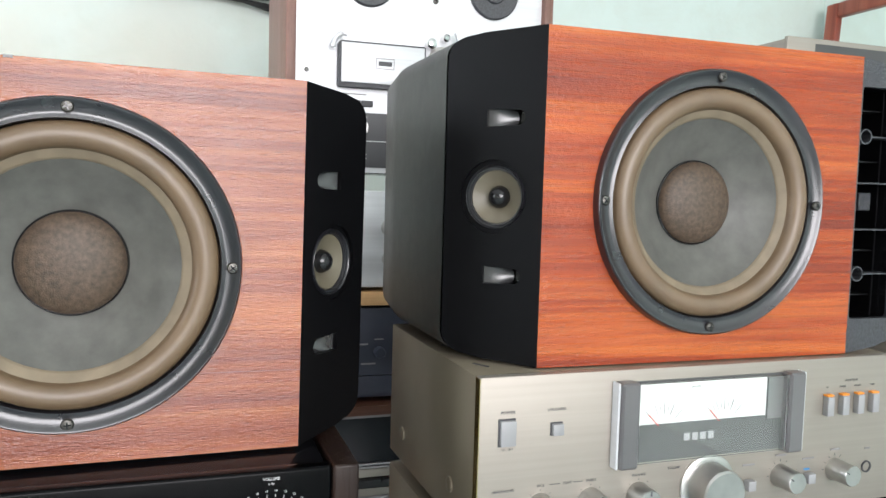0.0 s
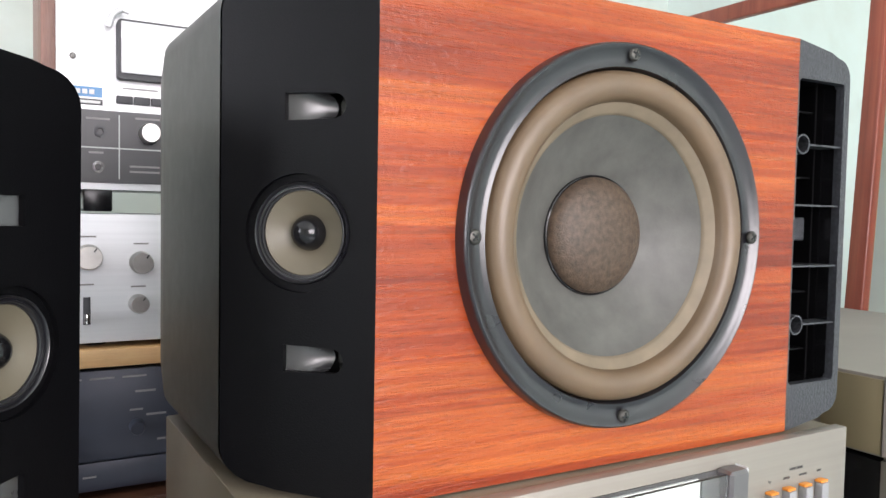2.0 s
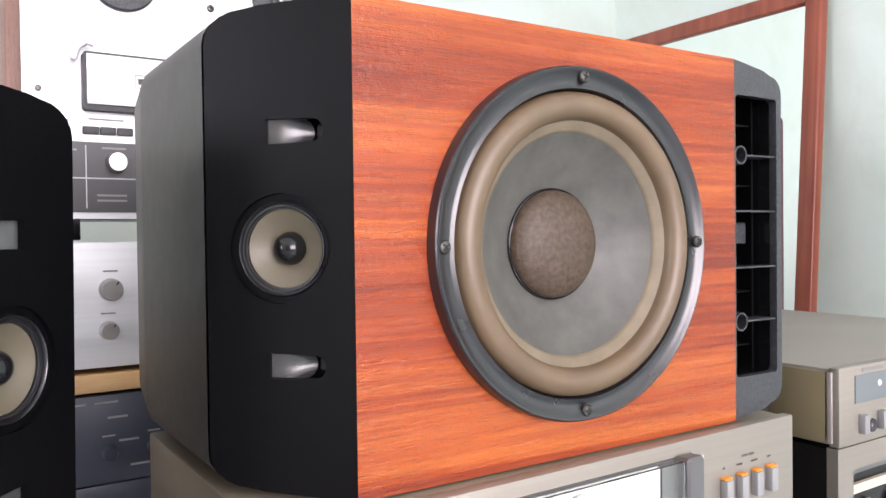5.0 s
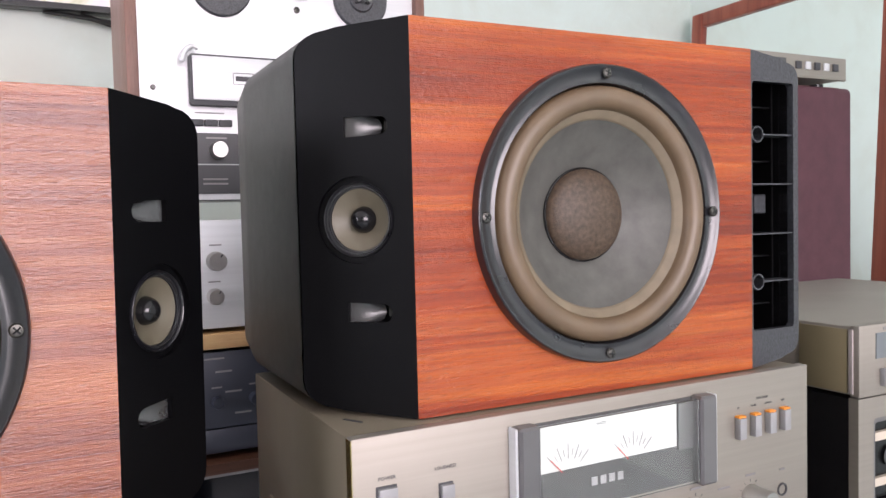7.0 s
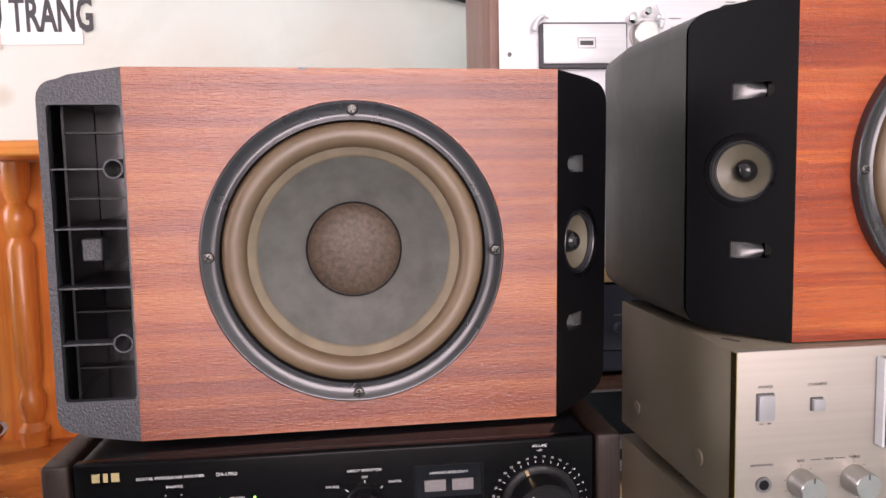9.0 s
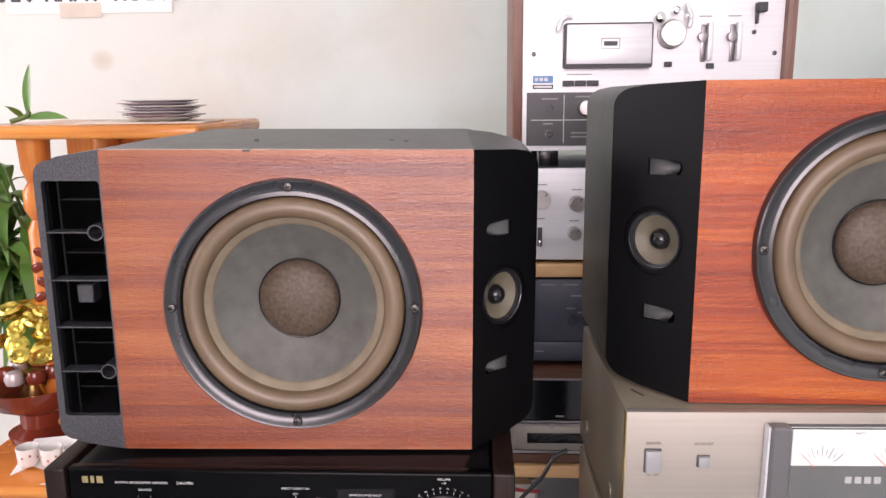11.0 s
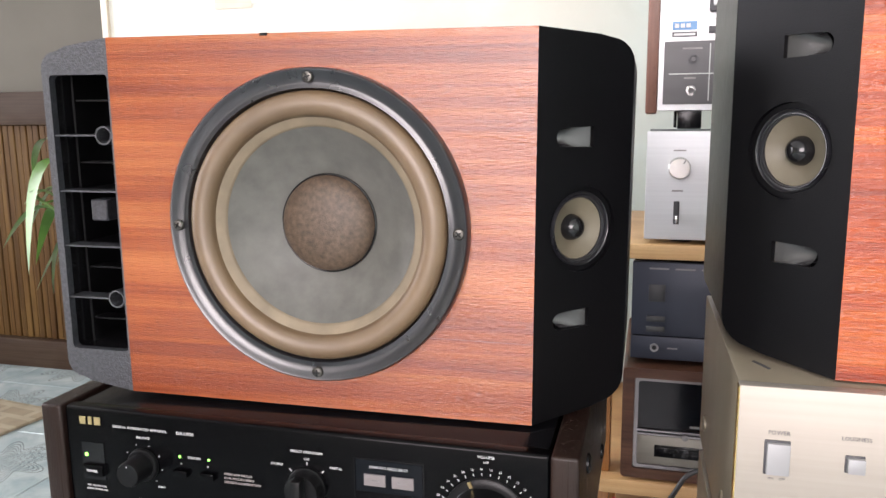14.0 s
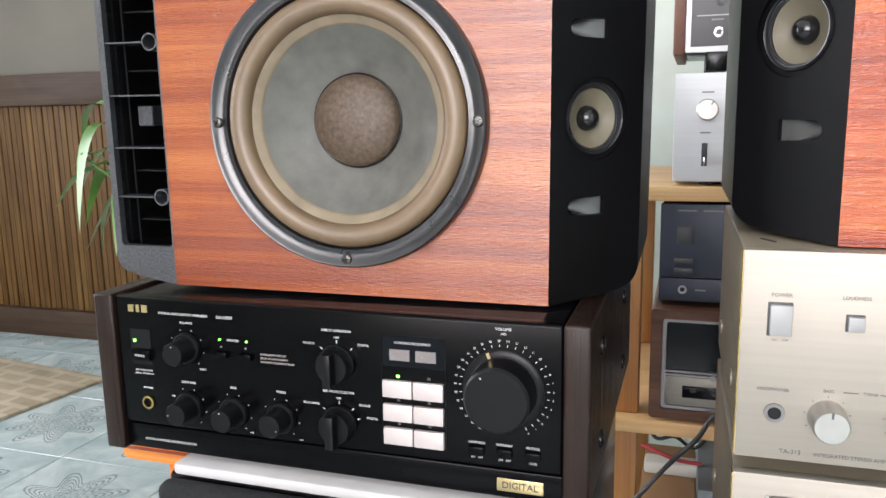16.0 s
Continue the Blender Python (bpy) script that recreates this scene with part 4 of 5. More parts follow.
def champagne_case(name, at, h, label):
    """A silver-fronted component with a bronze painted case; local x from 0 to 0.408."""
    ob = thing(name, at, label, "amplifier" if "amplifier" in name else "tuner")
    w = SX1 - SX0
    ob.matrix_basis = pose(*at, 0, 0, 0.8)
    link("case", box(0.0006, w - 0.002, 0.0045, 0.235, 0.006, h - 0.001, 0.0012), M["case_bronze"], ob, "bronze painted steel case")
    link("front_panel", box(0.0, w, -0.0045, 0.0045, 0.004, h, 0.0008), M["alu"], ob, "brushed champagne aluminium front")
    link("front_edge", box(-0.0004, 0.0006, -0.0040, 0.0040, 0.005, h - 0.001), M["brass"], ob, smooth=0)
    for fx in (0.05, w - 0.05):
        for fy in (0.04, 0.20):
            link("foot", lathe([(0.015, 0.0), (0.015, -0.006), (0, -0.006)], 20), M["case_black"], ob, m=T((fx, fy, 0.0)) @ pose(0, 0, 0, 90))
    for sz in (0.035,):
        for py in (0.055, 0.19):
            link("case_screw", lathe([(0.0065, 0), (0.0065, -0.0016), (0.003, -0.0028), (0, -0.0024)], 20), M["case_bronze"], ob, m=T((0.0008, py, sz)) @ pose(0, 0, 0, 0, 0, -90))
    for py in (0.05, 0.125):
        link("vent_slit", box(0.004, 0.020, -0.0009, 0.0009, -0.0002, 0.0006), M["ink_dark"], ob, m=T((0.012, py, h - 0.001)) @ pose(0, 0, 0, 0, 0, -62), smooth=0)
    return ob


def bezel(ob, x0, x1, z0, z1, y=-0.0045):
    """A glazed meter window between two chamfered aluminium posts."""
    bz = link("meter_frame", box(x0, x0 + 0.0165, y - 0.0125, y, z0, z1, 0.0018, 1), M["alu_grey"], ob, "grey anodised window post", smooth=20)
    link("meter_post", box(x1 - 0.0165, x1, y - 0.0125, y, z0, z1, 0.0018, 1), M["alu_grey"], bz, smooth=20)
    for a, b in ((x0 - 0.0022, x0 - 0.0001), (x1 + 0.0001, x1 + 0.0022)):
        link("post_edge", box(a, b, y - 0.0100, y, z0, z1, 0.0009, 1), M["alu_cold"], bz, "bright silver edge", smooth=20)
    link("meter_glass", box(x0 + 0.0166, x1 - 0.0166, y - 0.0095, y - 0.0070, z0 + 0.003, z1 - 0.002), M["glass"], bz, "clear greenish glass", smooth=0).visible_shadow = False
    return bz


sa = champagne_case("silver_amplifier", (SX0, SY, SZ0), SZ1 - SZ0, "silver stereo amplifier with twin meters, bronze case")
SXL = SX0


def fx(x):
    return x - SX0


def fz(z):
    return z - SZ0


FY = -0.0045
bz = bezel(sa, fx(0.5570), fx(0.7350), fz(0.7865), fz(0.8545))
link("meter_recess", box(fx(0.5735), fx(0.7195), FY - 0.0012, FY, fz(0.7880), fz(0.8530)), M["meter_band"], bz, smooth=0)
link("meter_face", box(fx(0.5760), fx(0.7010), FY - 0.0026, FY - 0.0012, fz(0.8185), fz(0.8510)), M["meter_face"], bz, "white meter scale", smooth=0)
link("meter_end", box(fx(0.7030), fx(0.7185), FY - 0.0026, FY - 0.0012, fz(0.8150), fz(0.8500)), M["alu_grey"], bz, smooth=0)
for mx in (0.6010, 0.6590):
    for i, a in enumerate(range(-44, 45, 11)):
        long = i % 2 == 0
        bm = box(-0.0002, 0.0002, -0.0004, 0, 0.0145 if long else 0.0165, 0.0250 if long else 0.0215)
        link("scale_line", bm, M["ink_grey"], bz, m=T((fx(mx), FY - 0.0026, fz(0.8115))) @ pose(0, 0, 0, 0, a, 0), smooth=0)
    link("needle", box(-0.0003, 0.0003, -0.0006, 0, 0.008, 0.0215), M["ink_red"], bz, "red meter needle", T((fx(mx), FY - 0.0032, fz(0.8115))) @ pose(0, 0, 0, 0, -44, 0), smooth=0)
write("WATTS", fx(0.630), FY - 0.0026, fz(0.8465), 0.0018, M["ink_dark"], sa)
for i in range(4):
    bar(fx(0.6243) + i * 0.0078, FY - 0.0012, fz(0.8055), 0.0052, 0.0058, M["key_grey"], sa, "logo_bar")
K = mat("grey_black_print", (0.085, 0.085, 0.09), 0.6)
link("power_frame", box(-0.0070, 0.0070, -0.0008, 0.001, -0.0105, 0.0105, 0.0005), M["ink_dark"], sa, m=T((fx(0.4665), FY, fz(0.8205))))
link("power_key", box(-0.0058, 0.0066, -0.0036, 0, -0.0098, 0.0092, 0.0007), M["key_grey"], sa, "grey power key", T((fx(0.4665), FY, fz(0.8205))))
link("loudness_frame", box(-0.0052, 0.0052, -0.0006, 0.001, -0.0052, 0.0052, 0.0004), M["ink_dark"], sa, m=T((fx(0.5075), FY, fz(0.8205))))
link("loudness_key", box(-0.0042, 0.0048, -0.0040, 0, -0.0046, 0.0042, 0.0006), M["key_grey"], sa, m=T((fx(0.5075), FY, fz(0.8205))))
write("POWER", fx(0.4670), FY, fz(0.8355), 0.0024, K, sa)
write("ON     OFF", fx(0.4670), FY, fz(0.8075), 0.0014, K, sa)
write("LOUDNESS", fx(0.5075), FY, fz(0.8355), 0.0022, K, sa)
write("HEADPHONES", fx(0.4650), FY, fz(0.7760), 0.0020, K, sa)
link("headphone_jack", lathe([(0.0062, 0.0), (0.0060, -0.0016), (0.0040, -0.0016), (0.0036, 0.004), (0, 0.004)], 28), M["alu_grey"], sa, m=T((fx(0.4665), FY, fz(0.7610))))
link("jack_hole", lathe([(0.0040, -0.0012), (0, -0.0012)], 24), M["port_black"], sa, m=T((fx(0.4665), FY, fz(0.7610))))
for kx, word in ((0.4960, "BASS"), (0.5392, "TREBLE"), (0.5825, "BALANCE")):
    knob(sa, fx(kx), FY, fz(0.7610), 0.0105, 0.0180, M["alu_spun"], "knob", 0, K, 0, 0.02)
    ticks(sa, fx(kx), FY, fz(0.7610), 0.0122, range(-120, 121, 40), 0.0012, 0.0004, K)
    write(word, fx(kx), FY, fz(0.7775), 0.0020, K, sa)
write("TONE", fx(0.5185), FY, fz(0.7775), 0.0020, K, sa)
for x0 in (0.5045, 0.5245):
    bar(fx(x0) + 0.0035, FY, fz(0.7775), 0.0080, 0.0004, K, sa)
knob(sa, fx(0.6480), FY, fz(0.7620), 0.0205, 0.0240, M["alu_spun"], "volume_knob", 0.0265, None, 0, 0.012)
ticks(sa, fx(0.6480), FY, fz(0.7620), 0.0228, range(-135, 136, 27), 0.0026, 0.0005, K)
write("VOLUME", fx(0.6150), FY, fz(0.7800), 0.0021, K, sa)
for kx, word in ((0.7235, "SPEAKERS"), (0.7835, "MODE")):
    knob(sa, fx(kx), FY, fz(0.7635), 0.0095, 0.0210, M["alu_spun"], "knob", 0, K, -60, 0.02)
    ticks(sa, fx(kx), FY, fz(0.7635), 0.0115, range(-90, 60, 30), 0.0022, 0.0004, K)
    bar(fx(kx), FY, fz(0.7810), 0.0110, 0.0016, M["ink_grey"], sa)
for kx in (0.6900, 0.7535):
    link("key", box(-0.0038, 0.0038, -0.0065, 0, -0.0042, 0.0042, 0.0005), M["key_grey"], sa, m=T((fx(kx), FY, fz(0.7590))))
    bar(fx(kx), FY, fz(0.7755), 0.0125, 0.0015, M["ink_grey"], sa)
bar(fx(0.7525), FY, fz(0.7660), 0.0060, 0.0016, M["blue"], sa)
write("FUNCTION", fx(0.7970), FY, fz(0.8420), 0.0019, K, sa)
for i, word in enumerate(("TV", "TUNER", "PHONO", "TAPE")):
    kx = 0.7700 + i * 0.0172
    k = link("function_key", box(-0.0036, 0.0036, -0.0060, 0, -0.0098, 0.0070, 0.0006), M["key_grey"], sa, "silver key with orange mark", T((fx(kx), FY, fz(0.8225))))
    link("key_mark", box(-0.0038, 0.0038, -0.0050, 0, 0.0072, 0.0088, 0.0003), M["orange"], k, m=T((fx(kx), FY, fz(0.8225))))
    write(word, fx(kx), FY, fz(0.8368), 0.0015, K, sa)
link("mic_jack", lathe([(0.0055, 0.0), (0.0053, -0.0012), (0.0042, -0.0010), (0.0036, 0.003), (0, 0.003)], 24), M["ink_dark"], sa, m=T((fx(0.8205), FY, fz(0.7620))))
bar(fx(0.8205), FY, fz(0.7790), 0.0060, 0.0015, M["ink_grey"], sa)
write("TA-313", fx(0.4705), FY, fz(0.7365), 0.0028, K, sa, "LEFT")
write("INTEGRATED STEREO AMPLIFIER", fx(0.4900), FY, fz(0.7362), 0.0023, K, sa, "LEFT")

tn = champagne_case("silver_tuner", (SX0, SY, 0.5885), 0.1310, "silver stereo tuner standing under the matching amplifier")
bezel(tn, 0.022, 0.33, 0.060, 0.118)
link("dial_scale", box(0.039, 0.313, FY - 0.0022, FY - 0.0002, 0.066, 0.114), M["meter_face"], tn, smooth=0)
knob(tn, 0.37, FY, 0.088, 0.020, 0.022, M["alu_spun"], "tuning_knob", 0.024, None, 0, 0.012)

# the low wooden bench that carries the silver components
bench = thing("bench", (0.42, 0.74, 0.0), "plain brown wooden bench under the components", "bench")
link("top", box(0.045, 1.0, 0.0, 0.42, 0.555, 0.5825, 0.004), M["walnut"], bench)
for bx in (0.075, 0.95):
    for by in (0.03, 0.37):
        link("leg", box(bx - 0.022, bx + 0.022, by - 0.022, by + 0.022, 0.0, 0.555, 0.003), M["walnut_v"], bench)

# ---- the rack behind, and what stands on it ----
RY = 1.38
rack = thing("wooden_rack", (0.305, RY, 0.0), "open pale wooden rack with orange posts", "rack")
link("shelf", box(-0.010, 0.62, 0.0, 0.40, 0.828, 0.8485, 0.002), M["pine"], rack)
link("shelf", box(-0.035, 0.62, -0.02, 0.40, 0.494, 0.5150, 0.002), M["pine"], rack)
link("shelf", box(0.0, 0.62, 0.02, 0.40, 0.120, 0.1410, 0.002), M["pine"], rack)
for px in (0.0, 0.58):
    for py in (0.0, 0.36):
        link("post", box(px, px + 0.042, py + 0.002, py + 0.042, 0.0507, 0.4935, 0.002), M["pine_v"], rack)
        link("post", box(px, px + 0.042, py + 0.002, py + 0.042, 0.5155, 0.8275, 0.002), M["pine_v"], rack)

# wood-cased tuner on the middle shelf
wt = thing("wood_cased_tuner", (0.3630, 1.365, 0.5150), "walnut-cased tuner with black dial glass and silver strip", "tuner")
link("case", plate(round_rect(0, 0.44, 0.004, 0.164, 0.006), [round_rect(0.016, 0.424, 0.018, 0.150, 0.003)], 0.28), M["walnut"], wt, "walnut wooden case")
link("back", box(0.012, 0.428, 0.20, 0.21, 0.014, 0.154), M["case_black"], wt)
link("silver_frame", plate(round_rect(0.0165, 0.4235, 0.0185, 0.1495, 0.005), [round_rect(0.0215, 0.4185, 0.0235, 0.1455, 0.004)], 0.006, 0.003), M["alu_grey"], wt)
link("dial_glass", box(0.0216, 0.4184, 0.008, 0.012, 0.0760, 0.1452), M["dial_glass"], wt, smooth=0)
link("lower_front", box(0.0216, 0.4184, 0.005, 0.012, 0.0238, 0.0660, 0.001), M["alu"], wt)
link("divider", box(0.0216, 0.4184, 0.004, 0.012, 0.0670, 0.0700), M["alu_grey"], wt, smooth=0)
link("divider", box(0.0216, 0.4184, 0.004, 0.012, 0.0720, 0.0750), M["alu_grey"], wt, smooth=0)
link("slider", lathe([(0.0045, 0), (0.0045, -0.005), (0, -0.005)], 16), M["alu_grey"], wt, m=T((0.085, 0.004, 0.0690)))
link("key_slot", box(0.045, 0.26, 0.0035, 0.006, 0.036, 0.0535, 0.001), M["case_black"], wt)
for i in range(7):
    link("key", box(0.048 + i * 0.03, 0.075 + i * 0.03, -0.002, 0.0035, 0.046, 0.0525, 0.0006), M["case_black"], wt)
bar(0.098, 0.008, 0.0820, 0.014, 0.003, M["ink_grey"], wt)
for fx_ in (0.05, 0.39):
    link("foot", box(fx_ - 0.015, fx_ + 0.015, 0.03, 0.06, 0.0, 0.004), M["case_black"], wt, smooth=0)

# dark slate amplifier on it
da = thing("slate_amplifier", (0.3710, 1.385, 0.6790), "dark slate-grey amplifier on a walnut-cased tuner", "amplifier")
link("case", box(0.002, 0.418, 0.010, 0.30, 0.008, 0.143, 0.002), M["case_black"], da)
link("front_panel", box(0.0, 0.42, 0.0, 0.010, 0.042, 0.145, 0.0015), M["navy"], da)
link("lower_panel", box(0.0, 0.42, 0.001, 0.010, 0.008, 0.0405, 0.0012), M["navy"], da)
link("power_key", box(0.022, 0.044, -0.002, 0.0, 0.090, 0.114, 0.001), M["panel_dark"], da)
for i in range(2):
    link("key", box(0.020, 0.045, -0.003, 0.0, 0.062 - i * 0.0145, 0.0700 - i * 0.0145, 0.0008), M["panel_dark"], da)
link("jack", lathe([(0.006, 0), (0.006, -0.0012), (0.0035, -0.0010), (0, 0.001)], 20), M["key_grey"], da, m=T((0.032, 0.001, 0.0245)))
link("jack_hole", lathe([(0.0036, -0.0008), (0, -0.0008)], 20), M["port_black"], da, m=T((0.032, 0.001, 0.0245)))
bar(0.056, 0.001, 0.0245, 0.014, 0.002, M["ink_grey"], da)
for i in range(3):
    bar(0.035 + i * 0.034, 0.0, 0.1360, 0.026, 0.0022, M["ink_grey"], da)
for i, kx in enumerate((0.105, 0.155, 0.205)):
    knob(da, kx, 0.0, 0.078, 0.008, 0.014, M["navy"], "knob")
    bar(kx, 0.0, 0.097, 0.014, 0.002, M["ink_grey"], da)
for i, kz in enumerate((0.118, 0.090, 0.060)):
    bar(0.115 + 0.012 * i, 0.0, kz, 0.022, 0.0024, M["ink_grey"], da)
knob(da, 0.345, 0.0, 0.092, 0.028, 0.02, M["navy"], "volume_knob")
for fx_ in (0.05, 0.37):
    for fy_ in (0.04, 0.25):
        link("foot", lathe([(0.018, 0.0), (0.018, -0.0082), (0, -0.0082)], 20), M["case_black"], da, m=T((fx_, fy_, 0.0)) @ pose(0, 0, 0, 90))

# silver amplifier on the top shelf
ga = thing("small_silver_amplifier", (0.3840, 1.388, 0.8490), "cool silver amplifier with turned knobs on a wooden shelf", "amplifier")
link("case", box(0.003, 0.397, 0.012, 0.28, 0.004, 0.150, 0.002), M["grey_case"], ga)
link("front_panel", box(0.0, 0.40, 0.0, 0.012, 0.006, 0.151, 0.0015), M["alu_cold"], ga, "brushed silver front panel")
for kx, kz, kr in ((0.0425, 0.1025, 0.0140), (0.0975, 0.0960, 0.0125), (0.0945, 0.0490, 0.0105), (0.155, 0.0960, 0.0125), (0.155, 0.049, 0.0105), (0.32, 0.085, 0.026)):
    knob(ga, kx, 0.0, kz, kr, 0.016, M["alu_spun"], "knob", 0, M["ink_dark"], 35, 0.02)
    bar(kx, 0.0, kz + kr + 0.009, 0.016, 0.0018, M["ink_grey"], ga)
link("lever_slot", box(0.037, 0.0445, -0.0008, 0.0, 0.0270, 0.0580, 0.0004), M["ink_dark"], ga)
link("lever", box(0.0380, 0.0435, -0.009, 0.0, 0.0285, 0.0400, 0.001), M["chrome"], ga)
bar(0.041, 0.0, 0.0720, 0.014, 0.0018, M["ink_grey"], ga)
for fx_ in (0.05, 0.35):
    for fy_ in (0.04, 0.24):
        link("foot", lathe([(0.015, 0.0), (0.015, -0.0045), (0, -0.0045)], 20), M["case_black"], ga, m=T((fx_, fy_, 0.0042)) @ pose(0, 0, 0, 90))

# the reel-to-reel deck on top
KY, KX, KZ = 1.392, 0.3800, 1.0010
dk = thing("reel_tape_deck", (KX, KY, KZ), "upright reel tape deck with silver front and walnut cheeks", "tape deck")


def kx_(x):
    return x - KX


def kz_(z):
    return z - KZ


link("case", box(0.016, 0.424, 0.012, 0.22, 0.027, 0.455, 0.002), M["case_black"], dk)
for sx_ in (0.0, 0.4240):
    link("cheek", box(sx_, sx_ + 0.0155, -0.012, 0.225, 0.022, 0.458, 0.002), M["walnut_v"], dk, "walnut cheek")
deck = link("front_panel", plate(round_rect(0.0160, 0.4235, 0.026, 0.456), [], 0.012), M["alu_cold"], dk, "brushed silver front panel", smooth=0)
for fx_ in (0.06, 0.38):
    link("foot", box(fx_ - 0.016, fx_ + 0.016, 0.0, 0.04, 0.0015, 0.0265, 0.002), M["case_black"], dk)
    link("foot", box(fx_ - 0.016, fx_ + 0.016, 0.16, 0.20, 0.0015, 0.0265, 0.002), M["case_black"], dk)
# reel tables
for rx in (0.509, 0.716):
    rt = link("reel_table", lathe([(0.043, 0), (0.043, -0.004), (0.041, -0.006), (0.020, -0.006), (0.018, -0.009), (0, -0.009)], 56), M["plastic_grey"], dk, "dark grey reel table", T((kx_(rx), 0, kz_(1.312))))
    for a in (0, 120, 240):
        link("spindle_key", box(-0.003, 0.003, -0.020, -0.006, 0.0, 0.013, 0.001), M["alu_grey"], rt, m=T((kx_(rx), 0, kz_(1.312))) @ pose(0, 0, 0, 0, a, 0))
    link("spindle", lathe([(0.008, -0.006), (0.008, -0.022), (0.006, -0.026), (0, -0.026)], 24), M["chrome"], rt, m=T((kx_(rx), 0, kz_(1.312))))
# counter at the middle
link("counter", box(kx_(0.604), kx_(0.632), -0.004, 0, kz_(1.302), kz_(1.345), 0.001), M["alu_cold"], dk)
link("counter_window", box(kx_(0.612), kx_(0.624), -0.0052, -0.004, kz_(1.318), kz_(1.334)), M["ink_dark"], dk, smooth=0)
screw(kx_(0.617), -0.0, kz_(1.288), 0.0045, dk)
# head cover
hc = link("head_cover", plate(round_rect(kx_(0.460), kx_(0.598), kz_(1.150), kz_(1.2155), 0.004), [], 0.016, -0.016), M["ink_dark"], dk, "black-edged silver head cover", smooth=20)
link("cover_face", box(kx_(0.4635), kx_(0.5955), -0.0175, -0.0160, kz_(1.1560), kz_(1.2130), 0.0006), M["alu_cold"], hc)
link("cover_step", box(kx_(0.4635), kx_(0.5955), -0.0195, -0.0175, kz_(1.1560), kz_(1.1940), 0.0008), M["alu_cold"], hc)
link("emblem", plate(round_rect(kx_(0.517), kx_(0.546), kz_(1.1775), kz_(1.1930)), [round_rect(kx_(0.5180), kx_(0.5450), kz_(1.1785), kz_(1.1920))], 0.0006, -0.0201), M["ink_grey"], hc, smooth=0)
link("emblem_bar", box(kx_(0.521), kx_(0.542), -0.0201, -0.0195, kz_(1.1820), kz_(1.1885), 0.0), M["ink_dark"], hc, smooth=0)
for line, r in (([(0.472, 1.2225), (0.463, 1.2240), (0.454, 1.217), (0.450, 1.204)], [0.0026, 0.0036, 0.0038, 0.0030]), ([(0.646, 1.241), (0.651, 1.232), (0.655, 1.220), (0.652, 1.207)], [0.0030, 0.0036, 0.0036, 0.0030])):
    pts = arc_points([(kx_(x), -0.017, kz_(z)) for x, z in line], 6)
    link("tension_arm", tube(pts, [r[min(3, i // 6)] for i in range(len(pts))], 10), M["alu_cold"], dk, "curved metal tension arm")
for gx, gz, gr in ((0.608, 1.222, 0.008), (0.632, 1.232, 0.006), (0.652, 1.224, 0.004)):
    link("guide_roller", lathe([(gr, 0), (gr, -0.016), (gr * 0.6, -0.018), (0, -0.018)], 24), M["chrome"], dk, m=T((kx_(gx), 0, kz_(gz))))
knob(dk, kx_(0.6290), 0, kz_(1.1990), 0.0195, 0.020, M["alu_spun"], "function_knob", 0.022)
for sx_ in (0.680, 0.725):
    tr = link("level_slot", box(kx_(sx_) - 0.004, kx_(sx_) + 0.004, -0.0014, 0, kz_(1.158), kz_(1.212), 0.0006), M["alu_grey"], dk)
    link("level_slide", box(kx_(sx_) + 0.0042, kx_(sx_) + 0.012, -0.012, -0.0002, kz_(1.160), kz_(1.214), 0.0012), M["alu_cold"], tr)
    link("level_tab", lathe([(0.007, -0.002), (0.007, -0.012), (0, -0.013)], 20), M["alu_grey"], tr, m=T((kx_(sx_) - 0.003, 0, kz_(1.194))))
    bar(kx_(sx_) + 0.002, 0, kz_(1.224), 0.020, 0.0016, M["ink_grey"], dk)
link("pause_lever", box(kx_(0.757), kx_(0.772), -0.016, 0, kz_(1.228), kz_(1.242), 0.002), M["ink_dark"], dk)
link("pause_stem", box(kx_(0.758), kx_(0.762), -0.008, 0, kz_(1.212), kz_(1.232), 0.001), M["ink_dark"], dk)
bar(kx_(0.775), 0, kz_(1.248), 0.016, 0.0018, M["ink_grey"], dk)
for bx_, bz_ in ((0.626, 1.155), (0.692, 1.152)):
    link("small_key", box(kx_(bx_) - 0.006, kx_(bx_) + 0.006, -0.004, 0, kz_(bz_) - 0.004, kz_(bz_) + 0.004, 0.0008), M["ink_dark"], dk)
for sx_, sz_ in ((0.4135, 1.172), (0.792, 1.170), (0.4135, 1.40), (0.792, 1.40), (0.758, 1.2005)):
    screw(kx_(sx_), 0, kz_(sz_), 0.0035, dk)
link("maker_badge", box(kx_(0.4125), kx_(0.4450), -0.0008, 0, kz_(1.1290), kz_(1.1400)), M["blue"], dk, "blue maker's badge", smooth=0)
for i in range(3):
    bar(kx_(0.4185) + i * 0.0075, -0.0008, kz_(1.1345), 0.0055, 0.0050, M["ink_white"], dk, "logo_bar")
bar(kx_(0.4288), 0, kz_(1.1235), 0.0330, 0.0066, M["ink_dark"], dk)
bar(kx_(0.4288), -0.0005, kz_(1.1235), 0.0280, 0.0030, M["ink_white"], dk)
for i in range(3):
    link("push_key", box(kx_(0.4600) + i * 0.0195, kx_(0.4780) + i * 0.0195, -0.006, 0, kz_(1.1240), kz_(1.1325), 0.0008), M["ink_dark"], dk)
bar(kx_(0.487), 0, kz_(1.1415), 0.040, 0.0016, M["ink_grey"], dk)
